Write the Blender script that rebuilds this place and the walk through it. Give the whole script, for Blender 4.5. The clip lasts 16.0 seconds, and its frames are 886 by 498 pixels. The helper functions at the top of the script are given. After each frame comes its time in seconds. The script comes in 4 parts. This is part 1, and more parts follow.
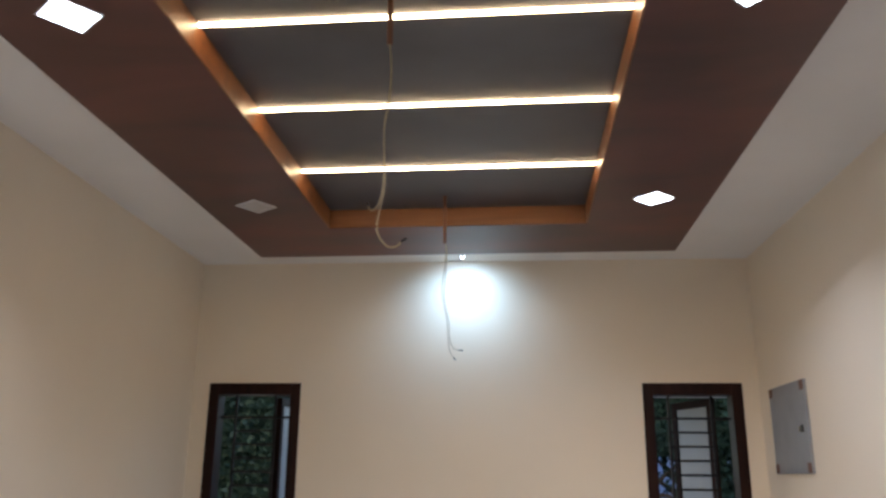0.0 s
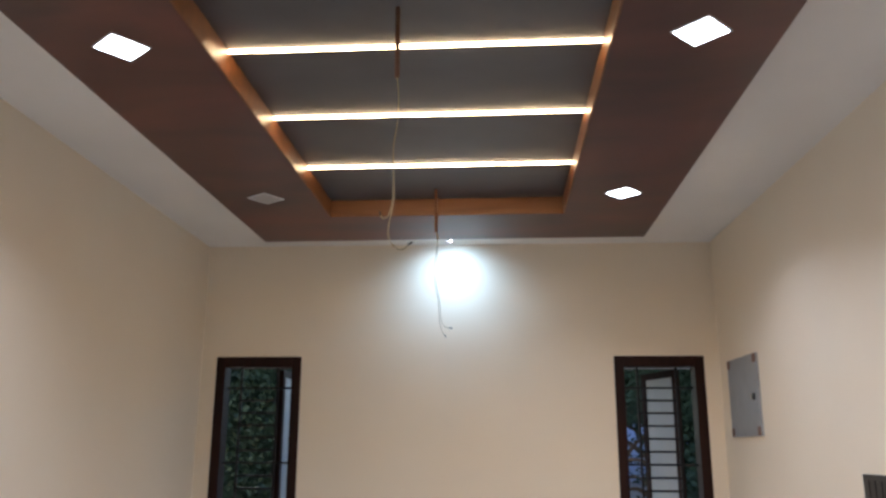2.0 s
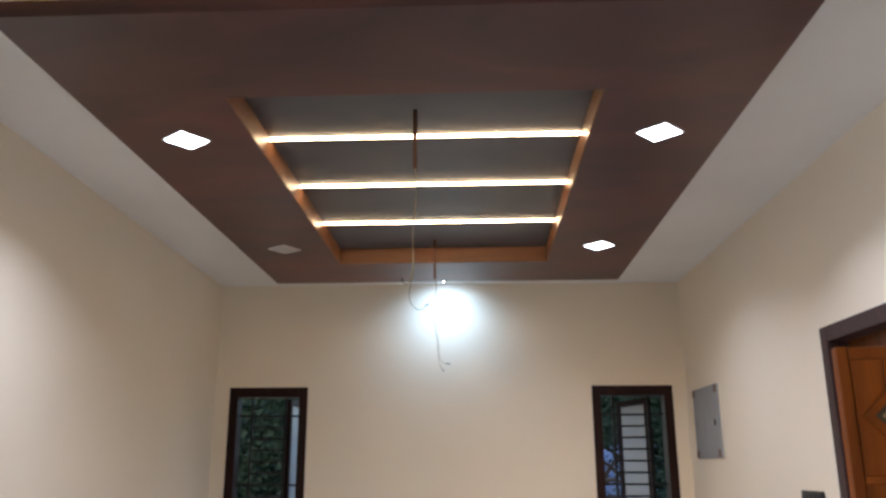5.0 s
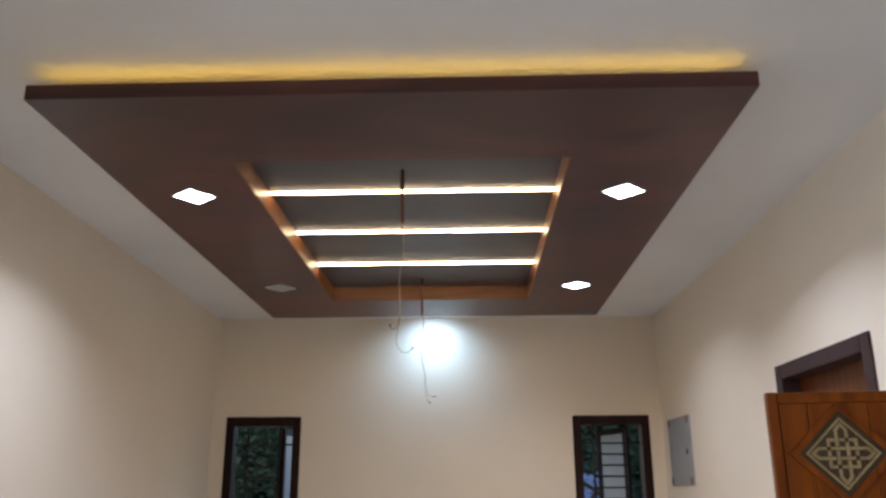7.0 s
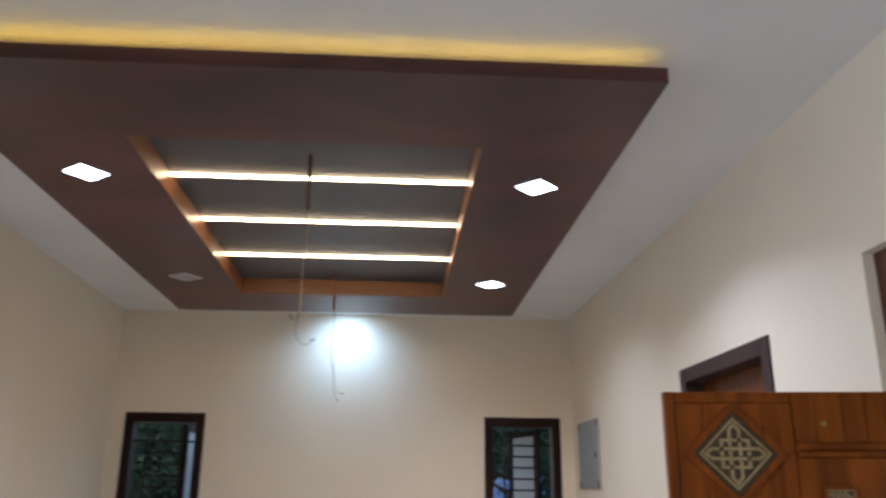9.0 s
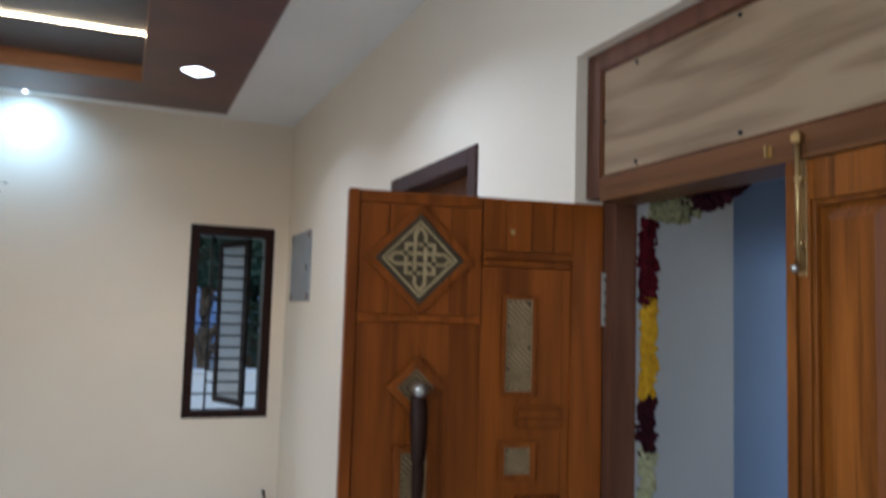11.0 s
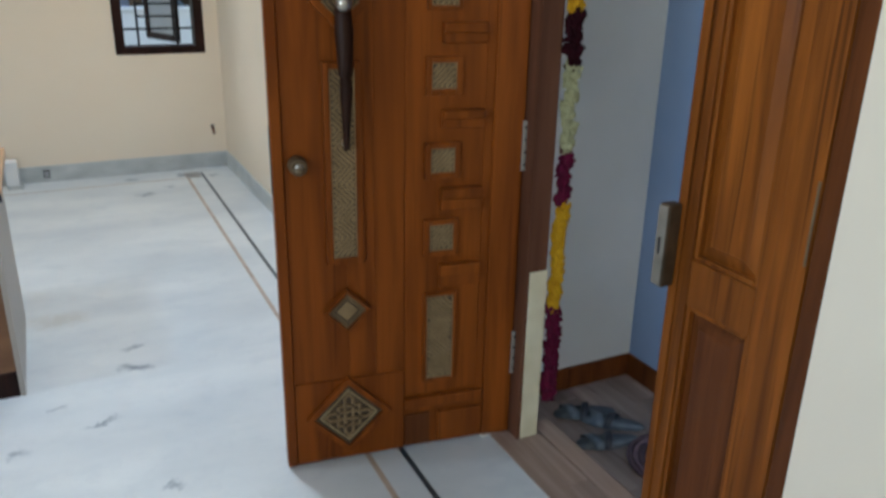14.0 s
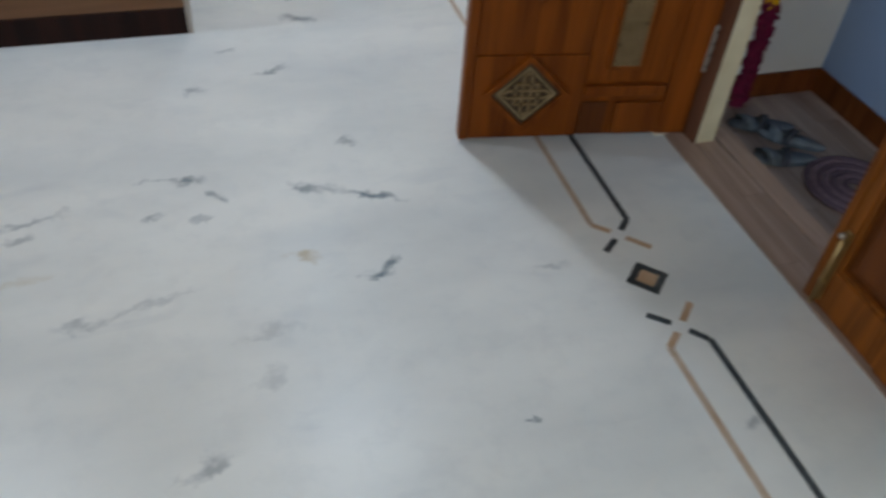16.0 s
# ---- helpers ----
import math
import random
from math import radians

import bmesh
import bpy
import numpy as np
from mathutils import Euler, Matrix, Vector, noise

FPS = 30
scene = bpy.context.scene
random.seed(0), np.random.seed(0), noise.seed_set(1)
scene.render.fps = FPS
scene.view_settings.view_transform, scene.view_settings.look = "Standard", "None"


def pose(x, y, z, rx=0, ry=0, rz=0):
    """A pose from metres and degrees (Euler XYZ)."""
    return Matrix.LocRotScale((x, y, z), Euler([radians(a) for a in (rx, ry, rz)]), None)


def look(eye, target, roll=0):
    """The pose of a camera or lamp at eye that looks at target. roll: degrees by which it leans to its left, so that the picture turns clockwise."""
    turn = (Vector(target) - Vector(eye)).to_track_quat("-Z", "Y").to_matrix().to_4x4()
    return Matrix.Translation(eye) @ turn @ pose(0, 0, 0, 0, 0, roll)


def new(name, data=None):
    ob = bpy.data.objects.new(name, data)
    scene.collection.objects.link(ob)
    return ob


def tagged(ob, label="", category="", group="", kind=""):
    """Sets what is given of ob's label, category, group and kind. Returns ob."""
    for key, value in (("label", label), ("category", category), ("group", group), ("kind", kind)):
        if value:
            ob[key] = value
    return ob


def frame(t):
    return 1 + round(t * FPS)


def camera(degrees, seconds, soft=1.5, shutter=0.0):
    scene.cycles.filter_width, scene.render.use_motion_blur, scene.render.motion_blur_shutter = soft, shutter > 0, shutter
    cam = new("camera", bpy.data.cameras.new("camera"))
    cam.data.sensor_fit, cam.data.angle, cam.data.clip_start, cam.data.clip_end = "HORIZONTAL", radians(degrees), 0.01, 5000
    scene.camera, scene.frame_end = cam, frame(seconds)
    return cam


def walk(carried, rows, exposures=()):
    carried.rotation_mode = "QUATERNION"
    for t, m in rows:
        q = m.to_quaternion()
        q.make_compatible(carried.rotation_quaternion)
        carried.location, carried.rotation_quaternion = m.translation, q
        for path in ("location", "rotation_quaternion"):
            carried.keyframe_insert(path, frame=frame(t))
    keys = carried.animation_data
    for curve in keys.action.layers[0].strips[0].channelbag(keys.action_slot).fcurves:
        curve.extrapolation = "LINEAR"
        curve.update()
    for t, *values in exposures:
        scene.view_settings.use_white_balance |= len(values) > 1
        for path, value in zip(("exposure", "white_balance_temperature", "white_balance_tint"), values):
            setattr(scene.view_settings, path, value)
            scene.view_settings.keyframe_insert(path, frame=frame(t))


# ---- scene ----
cam = camera(58.3, 16.0, 2.8, 0.5)
PATH = [
    (0, (0.802, -1.287, 1.749), (0.648, 0.63, 2.299), 0.5),
    (0.5, (0.713, -1.432, 1.733), (0.573, 0.491, 2.265), 0.3),
    (1, (0.715, -1.513, 1.73), (0.589, 0.416, 2.244), 0.3),
    (1.5, (0.764, -1.642, 1.717), (0.651, 0.291, 2.217), 0.2),
    (2, (0.782, -1.749, 1.718), (0.673, 0.19, 2.198), 0.2),
    (2.5, (0.725, -1.83, 1.727), (0.617, 0.109, 2.206), 0.2),
    (3, (0.644, -1.952, 1.715), (0.549, -0.014, 2.199), 0.1),
    (3.5, (0.644, -2.04, 1.723), (0.561, -0.103, 2.212), -0.0),
    (4, (0.665, -2.15, 1.723), (0.593, -0.214, 2.22), -0.1),
    (6.5, (0.718, -2.672, 1.739), (0.679, -0.757, 2.314), -0.2),
    (7, (0.738, -2.731, 1.748), (0.703, -0.818, 2.33), -0.2),
    (7.5, (0.74, -2.739, 1.746), (0.706, -0.83, 2.344), -0.1),
    (8, (0.753, -2.74, 1.736), (0.715, -0.833, 2.337), -0.1),
    (10.5, (1.062, -2.307, 1.706), (1.716, -0.472, 2.158), 1.0),
    (11, (1.129, -2.249, 1.692), (1.9, -0.412, 1.863), 1.7),
    (11.5, (1.14, -2.2, 1.687), (1.982, -0.386, 1.737), 1.6),
    (12, (1.159, -2.2, 1.664), (2.024, -0.398, 1.592), 1.3),
    (12.5, (1.159, -2.253, 1.647), (2.026, -0.46, 1.463), 1.0),
    (13, (1.181, -2.283, 1.648), (2.044, -0.52, 1.267), 1.1),
    (13.5, (1.186, -2.304, 1.631), (2.04, -0.581, 1.082), 1.2),
    (14, (1.191, -2.297, 1.62), (2.033, -0.622, 0.923), 1.2),
    (14.5, (1.191, -2.271, 1.6), (2.013, -0.67, 0.729), 1.5),
    (15, (1.158, -2.249, 1.577), (1.935, -0.762, 0.489), 3.1),
    (15.5, (1.112, -2.206, 1.538), (1.762, -0.813, 0.258), 5.1),
    (16, (0.985, -2.118, 1.509), (1.49, -0.737, 0.154), 5.1),
]
EXPOSURES = [(0.0, 1.19, 6120, 17), (4.0, 1.36, 6120, 17), (8.0, 1.13, 6020, 17), (10.5, 1.36, 5450, 10), (11.0, 1.28, 5450, 10), (12.0, 1.38, 5450, 9), (13.0, 1.44, 5550, 7), (14.5, 1.34, 5850, 5), (15.5, 1.13, 6050, 6), (16.0, 1.05, 6150, 8)]
walk(cam, [(t, look(eye, target, roll)) for t, eye, target, roll in PATH], EXPOSURES)

# ---- plan (metres) ----
LW, RW, BW, FW = -1.315, 2.422, 4.008, -4.60      # left, right, back and rear walls
CEIL = 3.175
T = 0.20                                          # wall thickness
WIN_Z0, WIN_Z1 = 0.885, 2.342
WINDOWS = [(-1.200, -0.573), (1.683, 2.315)]
DOOR_Y0, DOOR_Y1, DOOR_TOP = -1.410, -0.192, 2.508
D2_Y0, D2_Y1, D2_TOP = 0.505, 1.506, 2.368
FX = 2.462                                        # face of the main door's frame

# ---- world and light ----
world = bpy.data.worlds.new("dusk_sky")
scene.world = world
world.use_nodes = True
wn = world.node_tree.nodes
sky = wn.new("ShaderNodeTexSky")
sky.sky_type, sky.sun_disc = "NISHITA", False
sky.sun_elevation, sky.sun_rotation = radians(14), radians(200)
wn["Background"].inputs["Strength"].default_value = 0.14
world.node_tree.links.new(sky.outputs[0], wn["Background"].inputs["Color"])
SUN = bpy.data.lights.new("sun", "SUN")
SUN.energy, SUN.angle, SUN.color = 0.5, radians(20), (1.0, 0.95, 0.9)
new("sun", SUN).matrix_world = pose(0, 0, 8, 60, 0, 200)

SPOT = bpy.data.lights.new("ceiling_spot_lamp", "SPOT")
SPOT.energy, SPOT.spot_size, SPOT.spot_blend, SPOT.shadow_soft_size = 12.0, radians(150), 1.0, 0.05
SPOT.color = (0.47, 0.74, 1.0)
new("ceiling_spot_lamp", SPOT).matrix_world = look((0.53, 3.715, 3.150), (0.535, 4.02, 2.56))


def area_lamp(name, m, wide, high, watts, colour, spread):
    lamp = bpy.data.lights.new(name, "AREA")
    lamp.shape, lamp.size, lamp.size_y = "RECTANGLE", wide, high
    lamp.energy, lamp.color, lamp.spread = watts, colour, radians(spread)
    new(name, lamp).matrix_world = m


# area lamp added as sky light, in an unseen opening made in the left wall
ADDED_OPENING = (-4.3, -1.5, 1.5, 2.6)
area_lamp("added_daylight", pose(LW - 0.10, (ADDED_OPENING[0] + ADDED_OPENING[1]) / 2, (ADDED_OPENING[2] + ADDED_OPENING[3]) / 2, 90, 0, -90), 2.7, 1.0, 14.5, (0.74, 0.87, 1.0), 118)
DOWNLIGHTS = ((-0.476, 0.695, 51, 2, 6.6), (1.503, 0.683, 45, 2, 7.0), (-0.450, 2.440, 56, 0, 0.0), (1.530, 2.425, 45, 1, 3.8))
for lx, ly, turn, lit, watts in DOWNLIGHTS:
    if watts:
        area_lamp("downlight_lamp", pose(lx, ly, 3.050, 0, 0, turn), 0.133, 0.133, watts, (0.78, 0.87, 1.0), 140)

# ---- materials ----
def material(name, base, rough=0.5, metal=0.0, emit=None, power=0.0, coat=0.0):
    m = bpy.data.materials.new(name)
    m.use_nodes = True
    p = m.node_tree.nodes["Principled BSDF"]
    p.inputs["Base Color"].default_value = (*base, 1)
    p.inputs["Roughness"].default_value = rough
    p.inputs["Metallic"].default_value = metal
    p.inputs["Coat Weight"].default_value = coat
    if emit:
        p.inputs["Emission Color"].default_value = (*emit, 1)
        p.inputs["Emission Strength"].default_value = power
    return m


def nodes_of(m):
    t = m.node_tree
    return t, t.nodes, t.links, t.nodes["Principled BSDF"]


def vary(m, dark, light, scale=(1, 1, 1), size=3.0, detail=6.0, rough=(0.4, 0.6), bump=0.0, bump_size=60.0, distort=0.0, lo=0.3, hi=0.7):
    """Two-scale noise between two colours, with roughness and fine relief."""
    t, n, l, p = nodes_of(m)
    co = n.new("ShaderNodeTexCoord")
    mp = n.new("ShaderNodeMapping")
    mp.inputs["Scale"].default_value = scale
    l.new(co.outputs["Object"], mp.inputs["Vector"])
    a = n.new("ShaderNodeTexNoise")
    a.inputs["Scale"].default_value, a.inputs["Detail"].default_value = size, detail
    a.inputs["Distortion"].default_value = distort
    l.new(mp.outputs[0], a.inputs["Vector"])
    r = n.new("ShaderNodeValToRGB")
    r.color_ramp.elements[0].position, r.color_ramp.elements[1].position = lo, hi
    r.color_ramp.elements[0].color, r.color_ramp.elements[1].color = (*dark, 1), (*light, 1)
    l.new(a.outputs["Fac"], r.inputs["Fac"])
    l.new(r.outputs["Color"], p.inputs["Base Color"])
    q = n.new("ShaderNodeMapRange")
    q.inputs["To Min"].default_value, q.inputs["To Max"].default_value = rough
    l.new(a.outputs["Fac"], q.inputs["Value"])
    l.new(q.outputs[0], p.inputs["Roughness"])
    if bump:
        b = n.new("ShaderNodeTexNoise")
        b.inputs["Scale"].default_value, b.inputs["Detail"].default_value = bump_size, 4
        l.new(mp.outputs[0], b.inputs["Vector"])
        k = n.new("ShaderNodeBump")
        k.inputs["Strength"].default_value, k.inputs["Distance"].default_value = bump, 0.004
        l.new(b.outputs["Fac"], k.inputs["Height"])
        l.new(k.outputs[0], p.inputs["Normal"])
    return m


def wood(name, dark, light, along="Z", size=3.0, rough=(0.3, 0.45), bump=0.12, coat=0.0, lo=0.3, hi=0.72, streak=0.0):
    scale = {"X": (0.7, 9, 9), "Y": (9, 0.7, 9), "Z": (9, 9, 0.7)}[along]
    m = vary(material(name, light, coat=coat), dark, light, scale, size, 8, rough, bump, 30, 0.6, lo, hi)
    # each piece takes its own stretch of grain and its own tone
    t, n, l, p = nodes_of(m)
    info, mul, comb, add = n.new("ShaderNodeObjectInfo"), n.new("ShaderNodeMath"), n.new("ShaderNodeCombineXYZ"), n.new("ShaderNodeVectorMath")
    mul.operation, mul.inputs[1].default_value = "MULTIPLY", 37.0
    l.new(info.outputs["Random"], mul.inputs[0])
    for k in range(3):
        l.new(mul.outputs[0], comb.inputs[k])
    co, mp = n["Texture Coordinate"], n["Mapping"]
    l.new(co.outputs["Object"], add.inputs[0])
    l.new(comb.outputs[0], add.inputs[1])
    l.new(add.outputs[0], mp.inputs["Vector"])
    tone, hsv = n.new("ShaderNodeMapRange"), n.new("ShaderNodeHueSaturation")
    tone.inputs["To Min"].default_value, tone.inputs["To Max"].default_value = 0.86, 1.12
    l.new(info.outputs["Random"], tone.inputs["Value"])
    l.new(tone.outputs[0], hsv.inputs["Value"])
    colour = n["Color Ramp"].outputs["Color"]
    if streak:
        # narrow dark growth lines and fine pores along the grain
        sm = n.new("ShaderNodeMapping")
        sm.inputs["Scale"].default_value = [1.6 * v if v > 1 else 0.5 * v for v in scale]
        l.new(add.outputs[0], sm.inputs["Vector"])
        for width, at, span, k in ((1.6, 0.60, 0.07, streak), (7.0, 0.56, 0.14, 0.6 * streak)):
            g, mr, mx = n.new("ShaderNodeTexNoise"), n.new("ShaderNodeMapRange"), n.new("ShaderNodeMix")
            g.inputs["Scale"].default_value, g.inputs["Detail"].default_value, g.inputs["Distortion"].default_value = width, 4, 0.9
            l.new(sm.outputs[0], g.inputs["Vector"])
            mr.inputs["From Min"].default_value, mr.inputs["From Max"].default_value, mr.inputs["To Max"].default_value = at, at + span, k
            l.new(g.outputs["Fac"], mr.inputs["Value"])
            mx.data_type = "RGBA"
            l.new(mr.outputs[0], mx.inputs["Factor"])
            l.new(colour, mx.inputs["A"])
            mx.inputs["B"].default_value = (*[0.5 * v for v in dark], 1)
            colour = mx.outputs["Result"]
        p.inputs["Specular IOR Level"].default_value = 0.2
    l.new(colour, hsv.inputs["Color"])
    l.new(hsv.outputs["Color"], p.inputs["Base Color"])
    return m


CREAM = vary(material("cream_emulsion_paint", (0.8, 0.71, 0.58)), (0.81, 0.700, 0.550), (0.84, 0.738, 0.587), (1, 1, 1), 1.3, 6, (0.55, 0.7), 0.08, 90)
WHITE = vary(material("white_ceiling_paint", (0.78, 0.76, 0.72)), (0.74, 0.71, 0.67), (0.80, 0.77, 0.73), (1, 1, 1), 1.5, 5, (0.6, 0.75), 0.06, 90)


def marble():
    """White marble with faint grey veins and single grey and rusty blotches: x, y, length, width, turn, strength."""
    m = material("white_marble", (0.8, 0.82, 0.84), 0.28)
    t, n, l, p = nodes_of(m)
    co, mp = n.new("ShaderNodeTexCoord"), n.new("ShaderNodeMapping")
    mp.inputs["Rotation"].default_value = (0, 0, radians(22))
    mp.inputs["Scale"].default_value = (1.0, 2.4, 1)
    l.new(co.outputs["Object"], mp.inputs["Vector"])
    big, fine = n.new("ShaderNodeTexNoise"), n.new("ShaderNodeTexNoise")
    big.inputs["Scale"].default_value, big.inputs["Detail"].default_value = 1.1, 7
    fine.inputs["Scale"].default_value, fine.inputs["Detail"].default_value, fine.inputs["Distortion"].default_value = 3.2, 9, 0.8
    l.new(mp.outputs[0], big.inputs["Vector"])
    l.new(mp.outputs[0], fine.inputs["Vector"])
    r1, r2 = n.new("ShaderNodeValToRGB"), n.new("ShaderNodeValToRGB")
    r1.color_ramp.elements[0].position, r1.color_ramp.elements[1].position = 0.32, 0.62
    r1.color_ramp.elements[0].color, r1.color_ramp.elements[1].color = (0.62, 0.645, 0.645, 1), (0.78, 0.79, 0.765, 1)
    l.new(big.outputs["Fac"], r1.inputs["Fac"])
    r2.color_ramp.elements[0].position, r2.color_ramp.elements[1].position = 0.60, 0.82
    r2.color_ramp.elements[0].color, r2.color_ramp.elements[1].color = (0, 0, 0, 1), (0.34, 0.34, 0.34, 1)
    l.new(fine.outputs["Fac"], r2.inputs["Fac"])
    mix = n.new("ShaderNodeMix")
    mix.data_type = "RGBA"
    l.new(r2.outputs["Color"], mix.inputs["Factor"])
    l.new(r1.outputs["Color"], mix.inputs["A"])
    mix.inputs["B"].default_value = (0.42, 0.46, 0.50, 1)
    last = mix.outputs["Result"]
    warp = n.new("ShaderNodeTexNoise")
    warp.inputs["Scale"].default_value, warp.inputs["Detail"].default_value, warp.inputs["Roughness"].default_value = 24, 8, 0.65
    l.new(co.outputs["Object"], warp.inputs["Vector"])
    wob, sub, sca, adv = n.new("ShaderNodeTexNoise"), n.new("ShaderNodeVectorMath"), n.new("ShaderNodeVectorMath"), n.new("ShaderNodeVectorMath")
    wob.inputs["Scale"].default_value, wob.inputs["Detail"].default_value, wob.inputs["Roughness"].default_value = 9, 5, 0.7
    l.new(co.outputs["Object"], wob.inputs["Vector"])
    cloud, shade = n.new("ShaderNodeMapRange"), n.new("ShaderNodeMix")
    cloud.inputs["From Min"].default_value, cloud.inputs["From Max"].default_value, cloud.inputs["To Max"].default_value = 0.50, 0.78, 0.30
    l.new(wob.outputs["Fac"], cloud.inputs["Value"])
    shade.data_type = "RGBA"
    l.new(cloud.outputs[0], shade.inputs["Factor"])
    l.new(last, shade.inputs["A"])
    shade.inputs["B"].default_value = (0.50, 0.53, 0.55, 1)
    last = shade.outputs["Result"]
    sub.operation, sub.inputs[1].default_value = "SUBTRACT", (0.5, 0.5, 0.5)
    l.new(wob.outputs["Color"], sub.inputs[0])
    sca.operation, sca.inputs["Scale"].default_value = "SCALE", 0.16
    l.new(sub.outputs[0], sca.inputs[0])
    l.new(co.outputs["Object"], adv.inputs[0])
    l.new(sca.outputs[0], adv.inputs[1])
    grey, rust = (0.16, 0.20, 0.235, 1), (0.46, 0.38, 0.24, 1)
    for x, y, a, b, turn, k, c in ((1.24, -0.235, 0.11, 0.040, -20, 0.75, grey), (1.40, -0.30, 0.17, 0.034, -26, 0.95, grey), (1.345, -0.635, 0.085, 0.040, 14, 1.0, grey), (1.385, -0.595, 0.055, 0.035, 60, 0.95, grey),
                                   (0.88, -0.13, 0.10, 0.038, -4, 0.9, grey), (0.955, -0.21, 0.06, 0.022, -50, 0.65, grey), (0.78, -0.12, 0.07, 0.015, 0, 0.5, grey), (1.384, -0.011, 0.07, 0.035, 0, 0.65, grey), (1.21, 0.465, 0.13, 0.030, 12, 0.8, grey),
                                   (1.364, 0.848, 0.12, 0.050, -10, 0.85, grey), (1.39, 1.04, 0.09, 0.035, 12, 0.65, grey), (0.949, 0.369, 0.06, 0.04, 0, 0.6, grey), (1.069, 0.633, 0.05, 0.02, 0, 0.5, grey), (0.591, -0.651, 0.10, 0.03, 10, 0.45, grey),
                                   (0.862, -1.128, 0.09, 0.035, 25, 0.6, grey), (0.454, -0.228, 0.16, 0.030, 4, 0.55, grey), (0.424, -0.293, 0.06, 0.03, 0, 0.5, grey), (0.78, -0.287, 0.06, 0.03, 10, 0.55, grey), (0.91, -0.33, 0.05, 0.02, 20, 0.4, grey),
                                   (1.162, -0.526, 0.075, 0.045, -40, 0.75, rust), (1.10, 1.45, 0.22, 0.15, 0, 0.35, rust), (0.43, -0.47, 0.15, 0.03, 5, 0.3, rust), (1.025, -0.92, 0.06, 0.05, 40, 0.3, grey), (1.045, -0.771, 0.14, 0.03, 5, 0.3, grey),
                                   (1.68, 3.82, 0.10, 0.06, 0, 0.8, grey), (1.73, 3.40, 0.12, 0.06, 0, 0.8, grey), (1.90, 3.55, 0.07, 0.05, 0, 0.6, grey), (2.06, 3.82, 0.12, 0.09, 0, 0.95, grey), (2.26, 3.75, 0.08, 0.06, 0, 0.7, grey),
                                   (1.82, -0.714, 0.09, 0.02, 0, 0.35, grey), (2.095, -1.317, 0.05, 0.03, 0, 0.55, grey), (0.75, -0.62, 0.22, 0.025, 16, 0.3, grey), (1.591, -1.17, 0.02, 0.015, 0, 0.8, grey)):
        q = n.new("ShaderNodeMapping")
        q.vector_type = "TEXTURE"
        q.inputs["Location"].default_value, q.inputs["Rotation"].default_value, q.inputs["Scale"].default_value = (x, y, 0), (0, 0, radians(turn)), (a, b, 1)
        l.new(adv.outputs[0], q.inputs["Vector"])
        g = n.new("ShaderNodeTexGradient")
        g.gradient_type = "SPHERICAL"
        l.new(q.outputs[0], g.inputs["Vector"])
        mu = n.new("ShaderNodeMath")
        mu.operation = "MULTIPLY"
        l.new(g.outputs["Fac"], mu.inputs[0])
        l.new(warp.outputs["Fac"], mu.inputs[1])
        mr = n.new("ShaderNodeMapRange")
        mr.inputs["From Min"].default_value, mr.inputs["From Max"].default_value, mr.inputs["To Max"].default_value = 0.13, 0.42, k
        l.new(mu.outputs[0], mr.inputs["Value"])
        mx = n.new("ShaderNodeMix")
        mx.data_type = "RGBA"
        l.new(mr.outputs[0], mx.inputs["Factor"])
        l.new(last, mx.inputs["A"])
        mx.inputs["B"].default_value = c
        last = mx.outputs["Result"]
    l.new(last, p.inputs["Base Color"])
    rr = n.new("ShaderNodeMapRange")
    rr.inputs["To Min"].default_value, rr.inputs["To Max"].default_value = 0.22, 0.42
    l.new(big.outputs["Fac"], rr.inputs["Value"])
    l.new(rr.outputs[0], p.inputs["Roughness"])
    return m


MARBLE = marble()
SKIRT = vary(material("grey_marble_skirting", (0.5, 0.54, 0.54)), (0.42, 0.45, 0.44), (0.60, 0.62, 0.61), (1, 1, 2), 5, 6, (0.25, 0.4))
VENEER = wood("mahogany_veneer", (0.036, 0.0095, 0.0085), (0.122, 0.036, 0.027), "X", 0.8, (0.32, 0.45), 0.03)
VENEER.node_tree.nodes["Mapping"].inputs["Scale"].default_value = (1.3, 3.2, 9)
EDGE = wood("orange_veneer_lip", (0.155, 0.055, 0.016), (0.26, 0.10, 0.03), "X", 2.0, (0.35, 0.5), 0.03)
TRAY = vary(material("charcoal_laminate", (0.07, 0.065, 0.065)), (0.046, 0.047, 0.054), (0.082, 0.082, 0.090), (1, 1.4, 1), 2.2, 7, (0.35, 0.5), 0.03)
WENGE = wood("dark_mahogany_polish", (0.010, 0.003, 0.002), (0.027, 0.008, 0.005), "Z", 3, (0.42, 0.58))
WENGE.node_tree.nodes["Principled BSDF"].inputs["Specular IOR Level"].default_value = 0.18
HANDLE_WOOD = wood("dark_brown_handle_wood", (0.012, 0.004, 0.002), (0.034, 0.011, 0.005), "Z", 3, (0.4, 0.55), streak=0.3)
BROWN_PAINT = wood("dark_brown_enamel", (0.040, 0.022, 0.021), (0.065, 0.036, 0.034), "Z", 2, (0.35, 0.5), 0.03)
JAMB = wood("dull_teak_jamb", (0.095, 0.036, 0.019), (0.165, 0.070, 0.040), "Z", 2.0, (0.4, 0.55), 0.08)
TEAK = wood("polished_teak", (0.112, 0.025, 0.003), (0.325, 0.084, 0.008), "Z", 1.6, (0.38, 0.52), 0.08, 0.0, 0.22, 0.78, 0.40)
TEAK.node_tree.nodes["Principled BSDF"].inputs["Specular IOR Level"].default_value = 0.14
